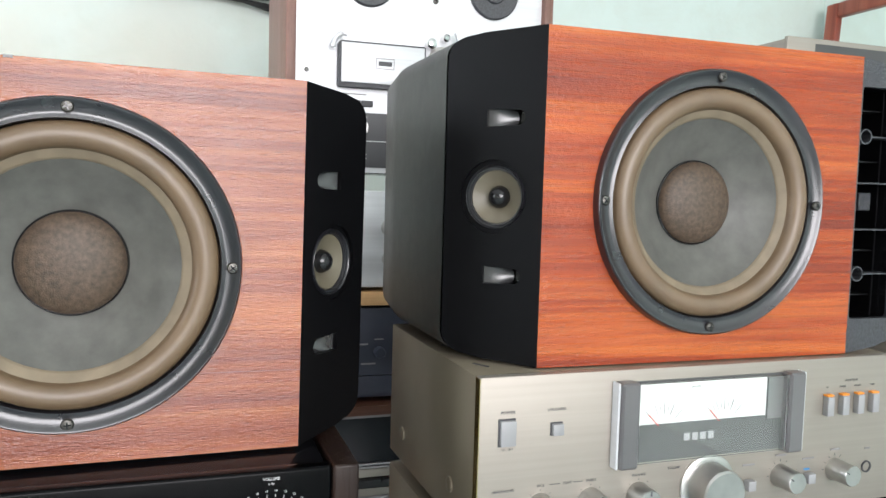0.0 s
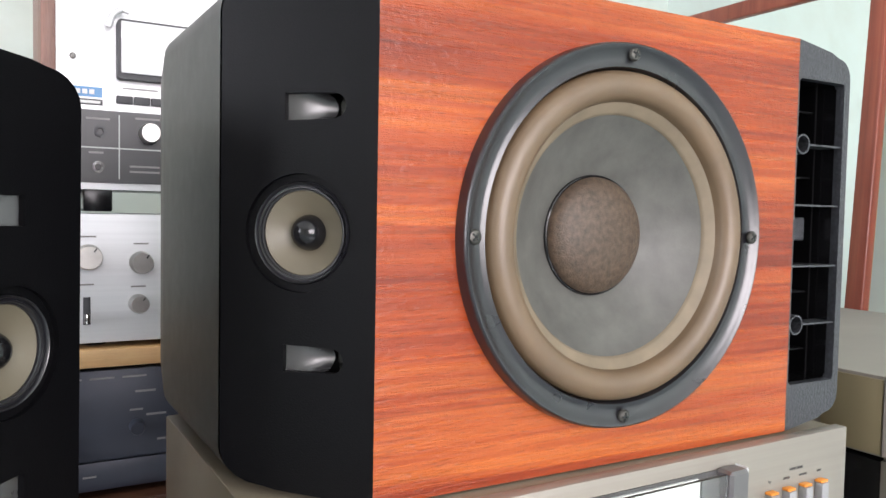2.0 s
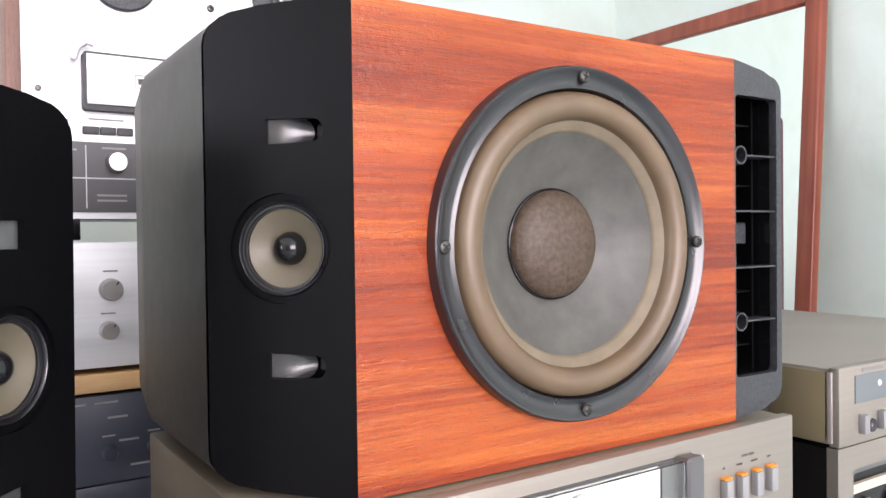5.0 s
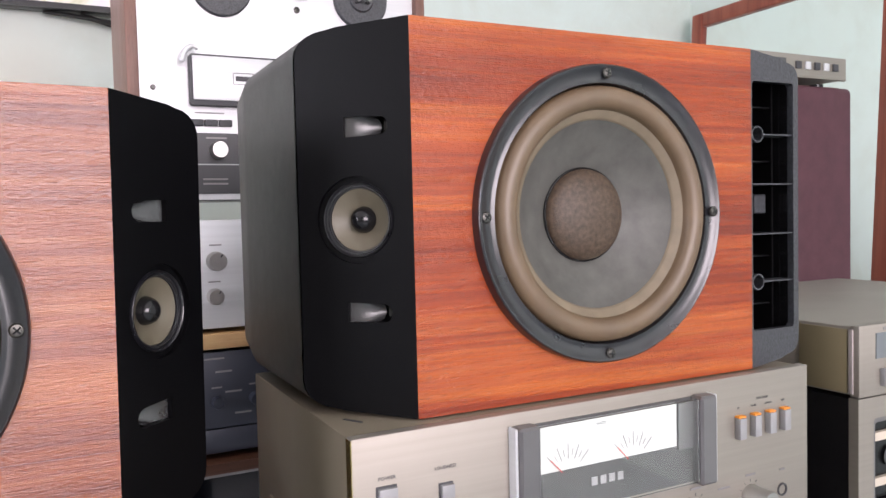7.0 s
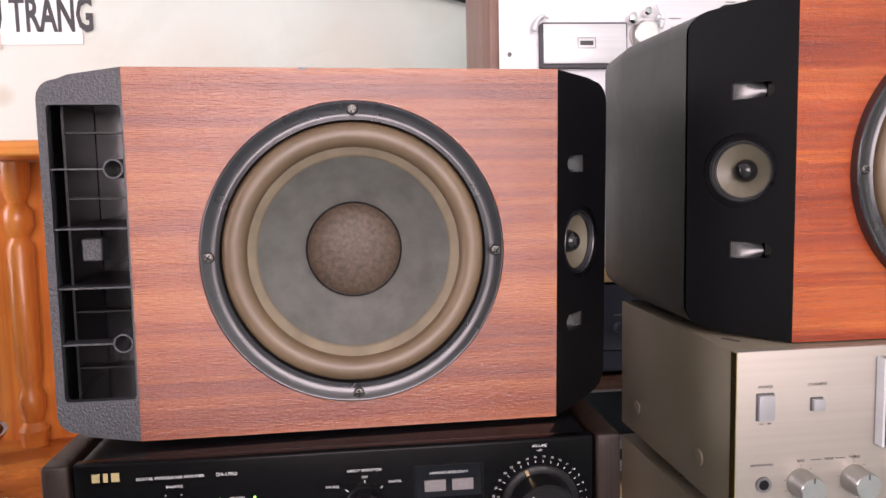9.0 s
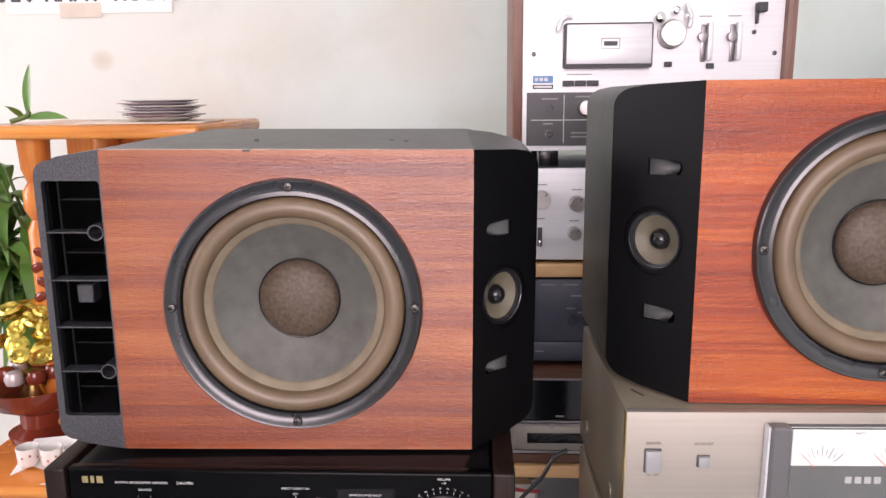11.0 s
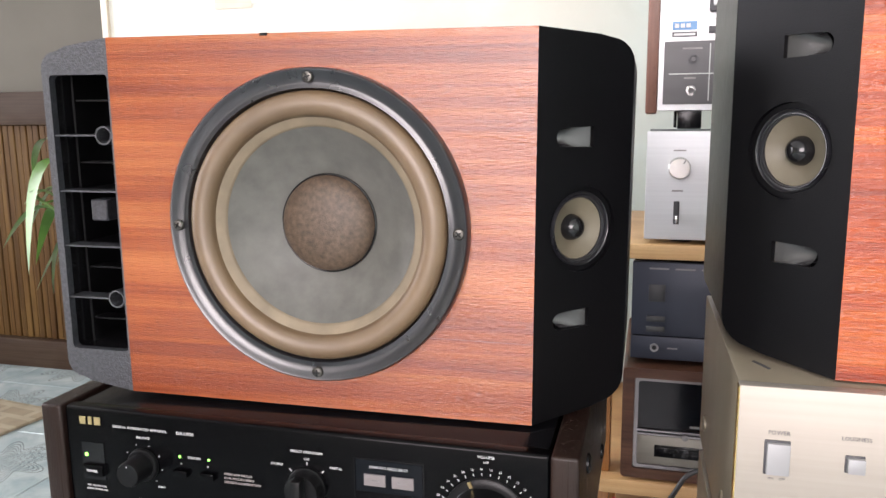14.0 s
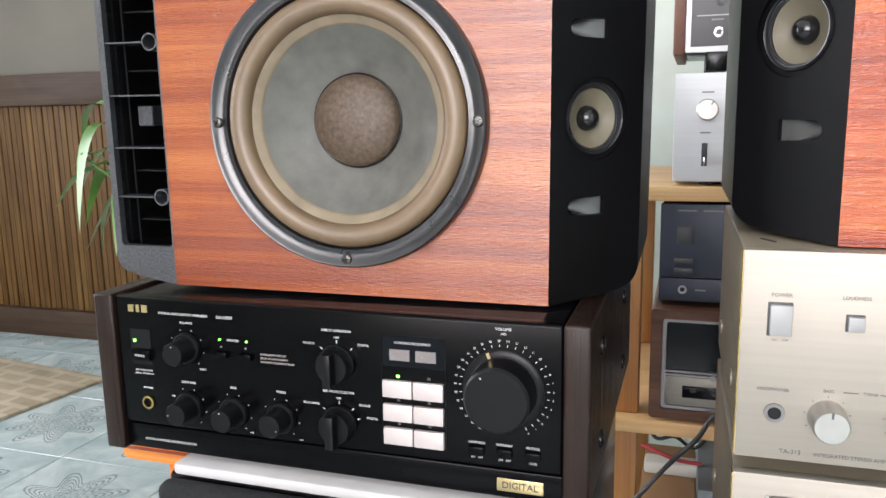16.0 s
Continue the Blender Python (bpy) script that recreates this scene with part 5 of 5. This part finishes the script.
jp = link("jack_panel", box(kx_(0.4030), kx_(0.5600), -0.0016, 0, kz_(1.0345), kz_(1.1150)), M["panel_dark"], dk, "dark grey jack panel", smooth=0)
for x0, x1, z0, z1 in ((0.4100, 0.555, 1.0728, 1.0742), (0.4625, 0.4638, 1.0390, 1.1110)):
    link("panel_line", box(kx_(x0), kx_(x1), -0.0022, -0.0016, kz_(z0), kz_(z1)), M["meter_face"], jp, smooth=0)
for jx, jz in ((0.4420, 1.0915), (0.4400, 1.0520)):
    link("jack", lathe([(0.0065, -0.0016), (0.0065, -0.0036), (0.0036, -0.0036), (0.003, -0.001), (0, -0.001)], 24), M["chrome"] if jz < 1.06 else M["ink_dark"], jp, m=T((kx_(jx), 0, kz_(jz))))
knob(jp, kx_(0.4965), -0.0016, kz_(1.0920), 0.0115, 0.018, M["alu_spun"], "meter_knob", 0, None, 0, 0.02)
for bx_, bz_, bw in ((0.440, 1.1055, 0.026), (0.438, 1.0680, 0.016), (0.495, 1.1085, 0.028), (0.492, 1.0540, 0.034), (0.492, 1.0480, 0.034)):
    bar(kx_(bx_), -0.0016, kz_(bz_), bw, 0.0022, M["ink_grey"], dk)

# odds and ends under the rack
sb = thing("grey_vented_box", (0.435, 1.405, 0.1415), "small grey metal box with vent slits", "box")
link("case", box(0, 0.20, 0, 0.26, 0.0, 0.255, 0.003), M["grey_case"], sb)
for i in range(9):
    link("slit", box(0.02, 0.075, -0.0006, 0.0006, 0.10 + i * 0.0145, 0.105 + i * 0.0145), M["ink_dark"], sb, smooth=0)
RACK_ODDS = [solid("cardboard_box", box(0, 0.085, 0, 0.24, 0, 0.215, 0.002), M["card"], "small brown cardboard box on the rack's bottom shelf", "box", at=(0.349, 1.405, 0.1415)), solid("power_strip", box(0, 0.11, 0, 0.036, 0, 0.022, 0.005), M["cable_white"], "white plastic power strip lying on a cardboard box", "power strip", at=(0.352, 1.52, 0.357))]
for name, pts, r, m_, lab in (
    ("cable", [(0.300, 1.330, 0.340), (0.352, 1.343, 0.404), (0.380, 1.352, 0.438), (0.406, 1.353, 0.470), (0.431, 1.348, 0.501), (0.450, 1.350, 0.534), (0.472, 1.352, 0.548)], 0.0036, "cable", "thick black power cable hanging across the shelf edge"),
    ("cable", [(0.352, 1.50, 0.470), (0.37, 1.49, 0.435), (0.40, 1.49, 0.440), (0.43, 1.50, 0.420), (0.46, 1.50, 0.455), (0.50, 1.52, 0.490)], 0.003, "cable", "thin black looped cable under the shelf"),
    ("cable", [(0.350, 1.48, 0.425), (0.38, 1.47, 0.418), (0.41, 1.48, 0.405), (0.44, 1.49, 0.3985)], 0.0035, "cable_red", "red cable lying across the boxes"),
    ("cable", [(0.36, 1.60, 0.465), (0.40, 1.58, 0.445), (0.415, 1.57, 0.400), (0.44, 1.56, 0.398)], 0.004, "cable_white", "cream cable hanging under the shelf"),
):
    RACK_ODDS.append(solid(name, tube(arc_points(pts), r, 8), M[m_], lab, "cable"))

# the rack and all that stands on it are set back as one
RACK_EYE = Vector((0.36, 0.245, 1.06))
STEP_BACK = T(RACK_EYE) @ Matrix.Diagonal((1.052, 1.052, 1.052, 1)) @ T(-RACK_EYE)
dk.matrix_basis = dk.matrix_basis @ Matrix.Diagonal((0.945, 1, 1, 1))
for ob in [rack, wt, da, ga, dk, sb] + RACK_ODDS:
    ob.matrix_basis = STEP_BACK @ ob.matrix_basis

# ---- components, loudspeaker and mirror at the bench's far end ----
rb = thing("silver_amplifier_unit", (0.946, 0.800, 0.8165), "silver amplifier with bronze side panel and padded top", "amplifier")
link("case", box(0.0, 0.42, 0.010, 0.33, 0.002, 0.067, 0.002), M["alu"], rb)
link("side_inset", box(-0.0016, 0.0, 0.012, 0.064, 0.004, 0.064, 0.0006), M["bronze_side"], rb, "bronze side panel")
link("side_trim", box(-0.0024, 0.0, 0.006, 0.0105, 0.004, 0.064, 0.0004), M["pink_key"], rb)
link("front_panel", box(-0.001, 0.421, 0.0, 0.010, 0.001, 0.068, 0.0012), M["alu"], rb, "brushed silver front")
link("dial_band", box(0.022, 0.30, -0.001, 0.0, 0.036, 0.060), M["grey_case"], rb, smooth=0)
bar(0.050, 0.0, 0.0635, 0.034, 0.0028, M["ink_grey"], rb, "logo_bar")
for i in range(3):
    link("key", box(0.028 + i * 0.030, 0.036 + i * 0.030, -0.006, 0, 0.010, 0.026, 0.0006), M["key_grey"], rb)
link("jack", lathe([(0.006, 0), (0.0055, -0.0014), (0.0032, -0.001), (0, 0.001)], 20), M["ink_dark"], rb, m=T((0.050, 0, 0.014)))
for i in range(4):
    link("lamp", lathe([(0.003, 0), (0.002, -0.001), (0, -0.001)], 12), M["ink_white"], rb, m=T((0.06 + i * 0.03, -0.001, 0.050)))
cd = thing("cassette_deck", (0.948, 0.803, 0.5830), "black-cased double cassette deck with silver front", "cassette deck")
link("case", box(0.0, 0.42, 0.010, 0.27, 0.004, 0.2320, 0.002), M["case_black"], cd)
link("front_panel", plate(round_rect(0.0, 0.42, 0.004, 0.2325), [round_rect(0.022, 0.135, 0.125, 0.212, 0.004)], 0.010), M["alu"], cd, "silver front panel", smooth=0)
link("well", box(0.0222, 0.1348, 0.008, 0.010, 0.1252, 0.2118), M["case_black"], cd, smooth=0)
link("well_frame", plate(round_rect(0.0225, 0.1345, 0.1255, 0.2115, 0.004), [round_rect(0.027, 0.130, 0.130, 0.207, 0.003)], 0.004, 0.002), M["alu_grey"], cd, smooth=0)
for z_ in (0.192, 0.148):
    link("cassette", box(0.030, 0.128, 0.004, 0.008, z_ - 0.004, z_ + 0.004), M["tape"], cd, "pale label strip of a cassette", smooth=0)
for x_ in (0.056, 0.100):
    link("cassette_reel", lathe([(0.010, 0.006), (0.010, 0.004), (0.005, 0.003), (0, 0.003)], 24), M["key_grey"], cd, m=T((x_, 0, 0.170)))
for i in range(5):
    link("key", box(0.024 + i * 0.022, 0.044 + i * 0.022, -0.008, 0, 0.090, 0.106, 0.001), M["alu_cold"], cd)

bs = thing("burgundy_loudspeaker", (1.215, 1.344, 0.0), "tall loudspeaker with burgundy grille cloth", "loudspeaker")
link("cabinet", box(0.0, 0.495, 0.03, 0.35, 0.0, 1.232, 0.004), M["walnut_v"], bs)
link("grille", box(0.004, 0.491, 0.0, 0.028, 0.06, 1.226, 0.012, 3), M["burgundy"], bs, "burgundy grille cloth")
tu = thing("slim_tuner", (1.215, 1.344, 1.2325), "slim champagne-silver tuner on a burgundy loudspeaker", "tuner")
link("case", box(0.003, 0.467, 0.008, 0.26, 0.008, 0.046, 0.002), M["alu"], tu)
link("front_panel", box(0.0, 0.470, 0.0, 0.008, 0.006, 0.049, 0.001), M["alu"], tu)
link("window", box(0.06, 0.30, -0.0008, 0.0, 0.020, 0.040), M["meter_band"], tu, smooth=0)
for i in range(5):
    link("key", box(0.325 + i * 0.026, 0.339 + i * 0.026, -0.004, 0, 0.022, 0.036, 0.0008), M["alu_cold"] if i % 2 else M["ink_dark"], tu)
for fx_ in (0.05, 0.42):
    for fy_ in (0.03, 0.22):
        link("foot", lathe([(0.014, 0.0), (0.014, -0.0085), (0, -0.0085)], 16), M["case_black"], tu, m=T((fx_, fy_, 0.0)) @ pose(0, 0, 0, 90))

# leaning framed mirror against the side wall: local x along its width, z up its height
mw, mh = 0.735, 1.66
mr = thing("standing_mirror", (2.165, 2.335, 0.0), "tall mirror in a red mahogany frame leaning on the wall", "mirror")
mr.matrix_basis = pose(2.165, 2.335, 0.0, 0, 0, -90) @ pose(0, 0, 0, -4.0, 0, 0)
fw = 0.048
link("frame_stile", box(0, fw, -0.018, 0.014, 0, mh, 0.006, 3), M["mahogany"], mr)
link("frame_stile", box(mw - fw, mw, -0.018, 0.014, 0, mh, 0.006, 3), M["mahogany"], mr)
link("frame_rail", box(fw, mw - fw, -0.018, 0.014, mh - fw, mh, 0.006, 3), M["mahogany"], mr)
link("frame_rail", box(fw, mw - fw, -0.018, 0.014, 0, fw, 0.006, 3), M["mahogany"], mr)
link("mirror_glass", box(fw - 0.004, mw - fw + 0.004, -0.004, 0.004, fw - 0.004, mh - fw + 0.004), M["mirror"], mr, "clear silvered glass", smooth=0)
link("backing", box(0.004, mw - 0.004, 0.0145, 0.0185, 0.004, mh - 0.004), M["card"], mr, smooth=0)

# ---- on the back wall ----
tv = thing("television", (0.055, YN - 0.055, 1.495), "flat television with a bright picture hung on the wall", "television")
link("body", box(0.0, 0.76, 0.008, 0.05, 0.0, 0.45, 0.004), M["case_black"], tv)
link("bezel", plate(round_rect(0, 0.76, 0.0, 0.45, 0.004), [round_rect(0.010, 0.750, 0.014, 0.440)], 0.008), M["case_black"], tv, "thin black bezel", smooth=0)
link("picture", box(0.010, 0.750, 0.004, 0.007, 0.014, 0.440), M["screen"], tv, "glowing picture", smooth=0)
solid("cable", tube(arc_points([(0.36, 2.375, 1.492), (0.42, 2.37, 1.474), (0.49, 2.372, 1.455), (0.53, 2.382, 1.430), (0.55, 2.39, 1.30)]), 0.006, 8), M["cable"], "black cable hanging from the television", "cable")
solid("cable", tube(arc_points([(0.28, 2.375, 1.493), (0.38, 2.365, 1.482), (0.47, 2.365, 1.472), (0.55, 2.38, 1.452), (0.60, 2.39, 1.30)]), 0.005, 8), M["cable"], "black cable drooping below the television", "cable")
sign = thing("paper_sign", (-1.008, YN - 0.003, 1.352), "white paper sign with black capitals taped to the wall", "sign")
link("sheet", box(0.0, 0.478, 0.0, 0.002, 0.0, 0.15), M["paper"], sign, smooth=0)
link("tape", box(0.155, 0.275, -0.001, 0.0, -0.012, 0.028), M["tape"], sign, "beige adhesive tape", smooth=0)
write("ĐEO KHẨU TRANG", 0.239, 0.0, 0.072, 0.086, M["ink_dark"], sign, "CENTER", 0.50, 0.0035)

# ---- the lacquered cabinet and what stands on it ----
ac = thing("lacquered_cabinet", (-0.665, 1.615, 0.0), "orange lacquered open cabinet with carved posts and apron", "cabinet")
link("top", box(0.0, 0.475, -0.015, 0.40, 1.0400, 1.0660, 0.009, 3), M["altar"], ac, "moulded orange top board")
link("shelf", box(0.025, 0.575, -0.190, 0.40, 0.4080, 0.4300, 0.005), M["altar"], ac)
link("back_panel", box(0.012, 0.47, 0.375, 0.390, 0.430, 1.0395), M["altar_v"], ac, "orange lacquered back panel", smooth=0)
for px in (0.105, 0.415):
    for py in (0.045, 0.34):
        prof = [(0.026, 0.0), (0.030, 0.04), (0.019, 0.06), (0.027, 0.09), (0.028, 0.12), (0.018, 0.15), (0.025, 0.19), (0.027, 0.50), (0.018, 0.525), (0.029, 0.55), (0.029, 0.59), (0.018, 0.61), (0.027, 0.64), (0.030, 0.7095)]
        post = link("post", lathe([(0.0, 0.0)] + prof + [(0.0, 0.7095)], 28), M["altar_v"], ac, "turned and carved post", T((px + 0.02, py, 0.430)) @ Matrix.Diagonal((1, 1, 0.8590, 1)) @ pose(0, 0, 0, 90))
        if py < 0.1:
            for i in range(8):
                link("carving", box(-0.013, 0.013, -0.031, -0.022, 0.0, 0.018, 0.005, 1), M["lacquer"], post, m=T((px + 0.02, py, 0.600 + i * 0.030)) @ pose(0, 0, 0, 0, 28 if i % 2 else -28, 0))
# carved apron with cut-through scrolls
holes = []
for i in range(6):
    c0 = 0.078 + i * 0.090
    holes.append([(c0 + 0.028 * math.cos(2 * math.pi * k / 20) * (1 + 0.25 * math.cos(6 * math.pi * k / 20)), -0.055 + 0.017 * math.sin(2 * math.pi * k / 20) * (1 + 0.3 * math.cos(4 * math.pi * k / 20))) for k in range(20)])
link("apron", plate(round_rect(0.032, 0.565, -0.120, -0.002, 0.012), holes, 0.022), M["altar"], ac, "orange carved apron", T((0, -0.175, 0.410)), smooth=20)
link("apron_back", box(0.04, 0.555, 0.026, 0.032, 0.295, 0.405), M["lacquer"], ac, m=T((0, -0.175, 0)), smooth=0)
link("apron_line", box(0.034, 0.563, -0.004, 0.0, 0.312, 0.318, 0.001), M["lacquer"], ac, m=T((0, -0.175, 0)))
for px in (0.12, 0.52):
    for py in (-0.10, 0.34):
        link("leg", box(px - 0.025, px + 0.025, py - 0.025, py + 0.025, 0.0, 0.4078, 0.004), M["altar_v"], ac)
link("bracket", box(0.020, 0.062, 0.002, 0.020, 0.985, 1.0395, 0.006, 2), M["altar_v"], ac, "small orange bracket under the top")

# pile of plates on the cabinet's top
M["violet_china"] = mat("violet_edged_china", (0.46, 0.39, 0.43), 0.25)
for i in range(7):
    r = 0.072 + 0.004 * ((i * 5) % 3)
    prof = [(0.0, 0.0), (r * 0.6, 0.0), (r * 0.68, 0.002), (r, 0.0065), (r * 1.01, 0.0075), (r * 0.98, 0.0080), (r * 0.66, 0.0036), (0.0, 0.0030)]
    solid("plate", lathe(prof, 48), M["porcelain"] if i % 2 == 0 else M["violet_china"], "pale china plate in a low pile", "plate", "pile of plates").matrix_basis = T((-0.305 + 0.006 * math.sin(i * 2.1), 1.72 + 0.005 * math.cos(i * 1.7), 1.0702 + i * 0.0056)) @ pose(0, 0, 0, 90)
solid("folded_paper", box(0, 0.24, 0, 0.16, 0, 0.0035, 0.001), M["tape"], "beige folded paper lying under the plates", "paper", at=(-0.440, 1.640, 1.0663), rz=4)

# lacquer bowl, gold ornament and cups on the lower shelf
solid("lacquer_bowl", lathe([(0.0, 0.0), (0.060, 0.0), (0.064, 0.016), (0.040, 0.030), (0.040, 0.060), (0.085, 0.085), (0.110, 0.125), (0.113, 0.132), (0.106, 0.130), (0.078, 0.090), (0.0, 0.074)], 48), M["lacquer"], "dark red lacquered footed bowl on the cabinet's shelf", "bowl").matrix_basis = T((-0.575, 1.640, 0.4303)) @ Matrix.Diagonal((1.0, 1.0, 0.95, 1)) @ pose(0, 0, 0, 90)
go = thing("gold_ornament", (-0.585, 1.640, 0.5010), "gold foil flower ornament standing in a lacquered bowl", "ornament")
link("stand", lathe([(0, 0), (0.030, 0.0), (0.032, 0.016), (0.018, 0.040), (0.022, 0.070), (0, 0.074)], 24), M["brass"], go, m=pose(0, 0, 0, 90))
rng = random.Random(4)
for i in range(60):
    a, e = rng.uniform(0, 2 * math.pi), rng.uniform(-0.25, 1.35)
    d = Vector((math.cos(a) * math.cos(e), math.sin(a) * math.cos(e), math.sin(e)))
    bm = lathe([(0.021, 0.0), (0.016, -0.005), (0.006, -0.001), (0.0, -0.006)], 8)
    link("petal", bm, M["goldleaf"], go, m=T(d * rng.uniform(0.055, 0.090) + Vector((0, 0, 0.128))) @ d.to_track_quat("-Y", "Z").to_matrix().to_4x4() @ Matrix.Diagonal((rng.uniform(0.8, 1.5), 1, rng.uniform(0.6, 1.1), 1)))
for i in range(7):
    a = i * 0.9
    link("bead", lathe([(0, 0.0), (0.016, 0.006), (0.019, 0.018), (0.014, 0.030), (0, 0.034)], 14), M["pink_key"] if i % 2 else M["lacquer"], go, m=T((0.046 * math.cos(a), 0.046 * math.sin(a), 0.052)) @ pose(0, 0, 0, 90))
tray = solid("porcelain_tray", lathe([(0, 0), (0.078, 0.0), (0.104, 0.020), (0.107, 0.025), (0.100, 0.023), (0.075, 0.006), (0, 0.006)], 4), M["porcelain"], "white painted porcelain tray under tea cups", "tray")
tray.matrix_basis = T((-0.478, 1.500, 0.4303)) @ Matrix.Diagonal((1.05, 0.5, 0.8, 1)) @ pose(0, 0, 0, 0, 0, 45) @ pose(0, 0, 0, 90)
cup = thing("tea_cup", (-0.524, 1.500, 0.4355), "small white tea cup with red floral motif", "cup", "row of tea cups")
link("bowl", lathe([(0, 0.0), (0.014, 0.0), (0.0190, 0.007), (0.0205, 0.037), (0.0195, 0.037), (0.0175, 0.009), (0, 0.005)], 32), M["porcelain"], cup, m=pose(0, 0, 0, 90))
for i in range(9):
    a = i * 0.7
    link("motif", lathe([(0.0024, 0), (0.0016, -0.0006), (0, -0.0006)], 7), M["porcelain_red"], cup, m=T((0.0200 * math.sin(a), -0.0200 * math.cos(a), 0.021 + 0.004 * math.sin(i * 2.2))) @ pose(0, 0, 0, 0, 0, math.degrees(a)))
for cx_ in (-0.478, -0.432):
    copy_thing(cup, pose(cx_, 1.500, 0.4355, 0, 0, cx_ * 400))


# ---- plants ----
def leaf_mesh(length, width, droop, twist, seed):
    r = random.Random(seed)
    bm = bmesh.new()
    rows = []
    n = 9
    for i in range(n + 1):
        t = i / n
        w = width * (math.sin(math.pi * min(1, t * 0.92 + 0.08)) ** 0.8) * (1 - t * 0.25) if i < n else 0.0
        x = length * (t - 0.25 * droop * t * t)
        z = length * (0.45 * t - droop * t * t)
        s = math.sin(twist * t)
        c = Vector((x, 0, z))
        rows.append([bm.verts.new(c + Vector((0, -w, w * (0.30 + s)))), bm.verts.new(c), bm.verts.new(c + Vector((0, w, w * (0.30 - s))))])
    for a, b in zip(rows, rows[1:]):
        for k in range(2):
            bm.faces.new((a[k], a[k + 1], b[k + 1], b[k]))
    bmesh.ops.remove_doubles(bm, verts=bm.verts, dist=1e-5)
    return bm


def plant(name, at, label, stems, seed, spread, length, width, pot=True, droop=(0.35, 1.25)):
    r = random.Random(seed)
    ob = thing(name, at, label, "plant")
    if pot:
        link("pot", lathe([(0, 0), (0.035, 0.0), (0.046, 0.05), (0.040, 0.11), (0.032, 0.14), (0.035, 0.15), (0.029, 0.15), (0.026, 0.13), (0, 0.12)], 32), M["terracotta"], ob, "brown glazed pot", pose(0, 0, 0, 90))
    for sx_, sy_, h, leaves in stems:
        z0 = 0.12 if pot else 0.0
        top = Vector((sx_ * spread, sy_ * spread, h))
        pts = arc_points([(sx_ * 0.02, sy_ * 0.02, z0), (top.x * 0.5, top.y * 0.5, z0 + (h - z0) * 0.55), tuple(top)], 6)
        link("stem", tube(pts, [0.006 * (1 - 0.5 * i / len(pts)) for i in range(len(pts))], 8), M["stem"], ob)
        for i in range(leaves):
            p = pts[int((0.35 + 0.65 * (i + 1) / leaves) * (len(pts) - 1))]
            bm = leaf_mesh(length * r.uniform(0.7, 1.15), width * r.uniform(0.8, 1.2), r.uniform(*droop), r.uniform(-0.5, 0.5), seed * 50 + i)
            link("leaf", bm, M["leaf"], ob, m=T(p) @ pose(0, 0, 0, r.uniform(-15, 15), r.uniform(-25, 15), r.uniform(0, 360)), smooth=60)
    return ob


plant("potted_bamboo", (-0.630, 1.860, 0.4303), "lush green broad-leaved plant in a small brown pot", [(-1.1, -1.0, 0.42, 12), (-1.2, -0.4, 0.50, 12), (-0.7, -1.3, 0.48, 12), (-0.2, -1.0, 0.52, 12), (-1.0, -1.5, 0.36, 12), (-0.5, -0.4, 0.54, 12), (-0.2, -1.4, 0.42, 10), (-1.9, -1.5, 0.44, 12), (-1.7, -0.9, 0.50, 12), (-1.4, -1.2, 0.54, 12)], 11, 0.13, 0.17, 0.018, True, (0.7, 1.9))
sprig = thing("bamboo_sprig", (-0.574, 1.70, 1.0662), "short green leafy sprig lying on the lacquered cabinet", "plant")
twig = arc_points([(-0.03, 0, 0.005), (0.0, 0, 0.014), (0.01, 0, 0.024)], 6)
link("stem", tube(twig, [0.005] * len(twig), 8), M["stem"], sprig)
for k, (length, width, at, turn) in enumerate(((0.105, 0.011, (0.008, 0, 0.018), (0, -66, 84)), (0.100, 0.013, (0.006, 0, 0.012), (48, 10, -4)), (0.045, 0.011, (0, 0, 0.012), (30, -20, 200)), (0.040, 0.010, (-0.004, 0, 0.010), (20, -25, 250)))):
    link("leaf", leaf_mesh(length, width, 0.22, 0.2, 70 + k), M["leaf"], sprig, m=T(at) @ pose(0, 0, 0, *turn), smooth=60)

# rug by the far door
solid("rug", box(-0.85, 0.75, -0.33, 0.33, 0.0, 0.012, 0.004), M["rug"], "beige patterned rug lying on the tiled floor", "rug", at=(-2.40, 2.25, 0.0005), rz=-8)

# ---- printed words become meshes ----
bpy.context.view_layer.update()
dg = bpy.context.evaluated_depsgraph_get()
for ob in LETTERS:
    data = bpy.data.meshes.new_from_object(ob.evaluated_get(dg))
    made = new("lettering", data)
    made.parent, made.matrix_basis = ob.parent, ob.matrix_basis.copy()
for ob in LETTERS:
    curve = ob.data
    bpy.data.objects.remove(ob)
    bpy.data.curves.remove(curve)

# ---- floor tiles, one by one ----
tile_data = None
TS = 0.40
for ix in range(-10, 7):
    for iy in range(-8, 9):
        x, y = 0.13 + ix * TS, 0.10 + iy * TS
        if not (XW - 0.1 < x < XE + 0.1 and YS - 0.1 < y < YF + 0.1):
            continue
        if tile_data is None:
            bm = box(-TS / 2 + 0.0015, TS / 2 - 0.0015, -TS / 2 + 0.0015, TS / 2 - 0.0015, -0.012, 0.0, 0.0012, 1)
            t0 = link("tile", bm, M["tile"], floor, smooth=0)
            tile_data = t0.data
        else:
            t0 = new("tile", tile_data)
            t0.parent = floor
        t0.location = (x, y, 0.0)
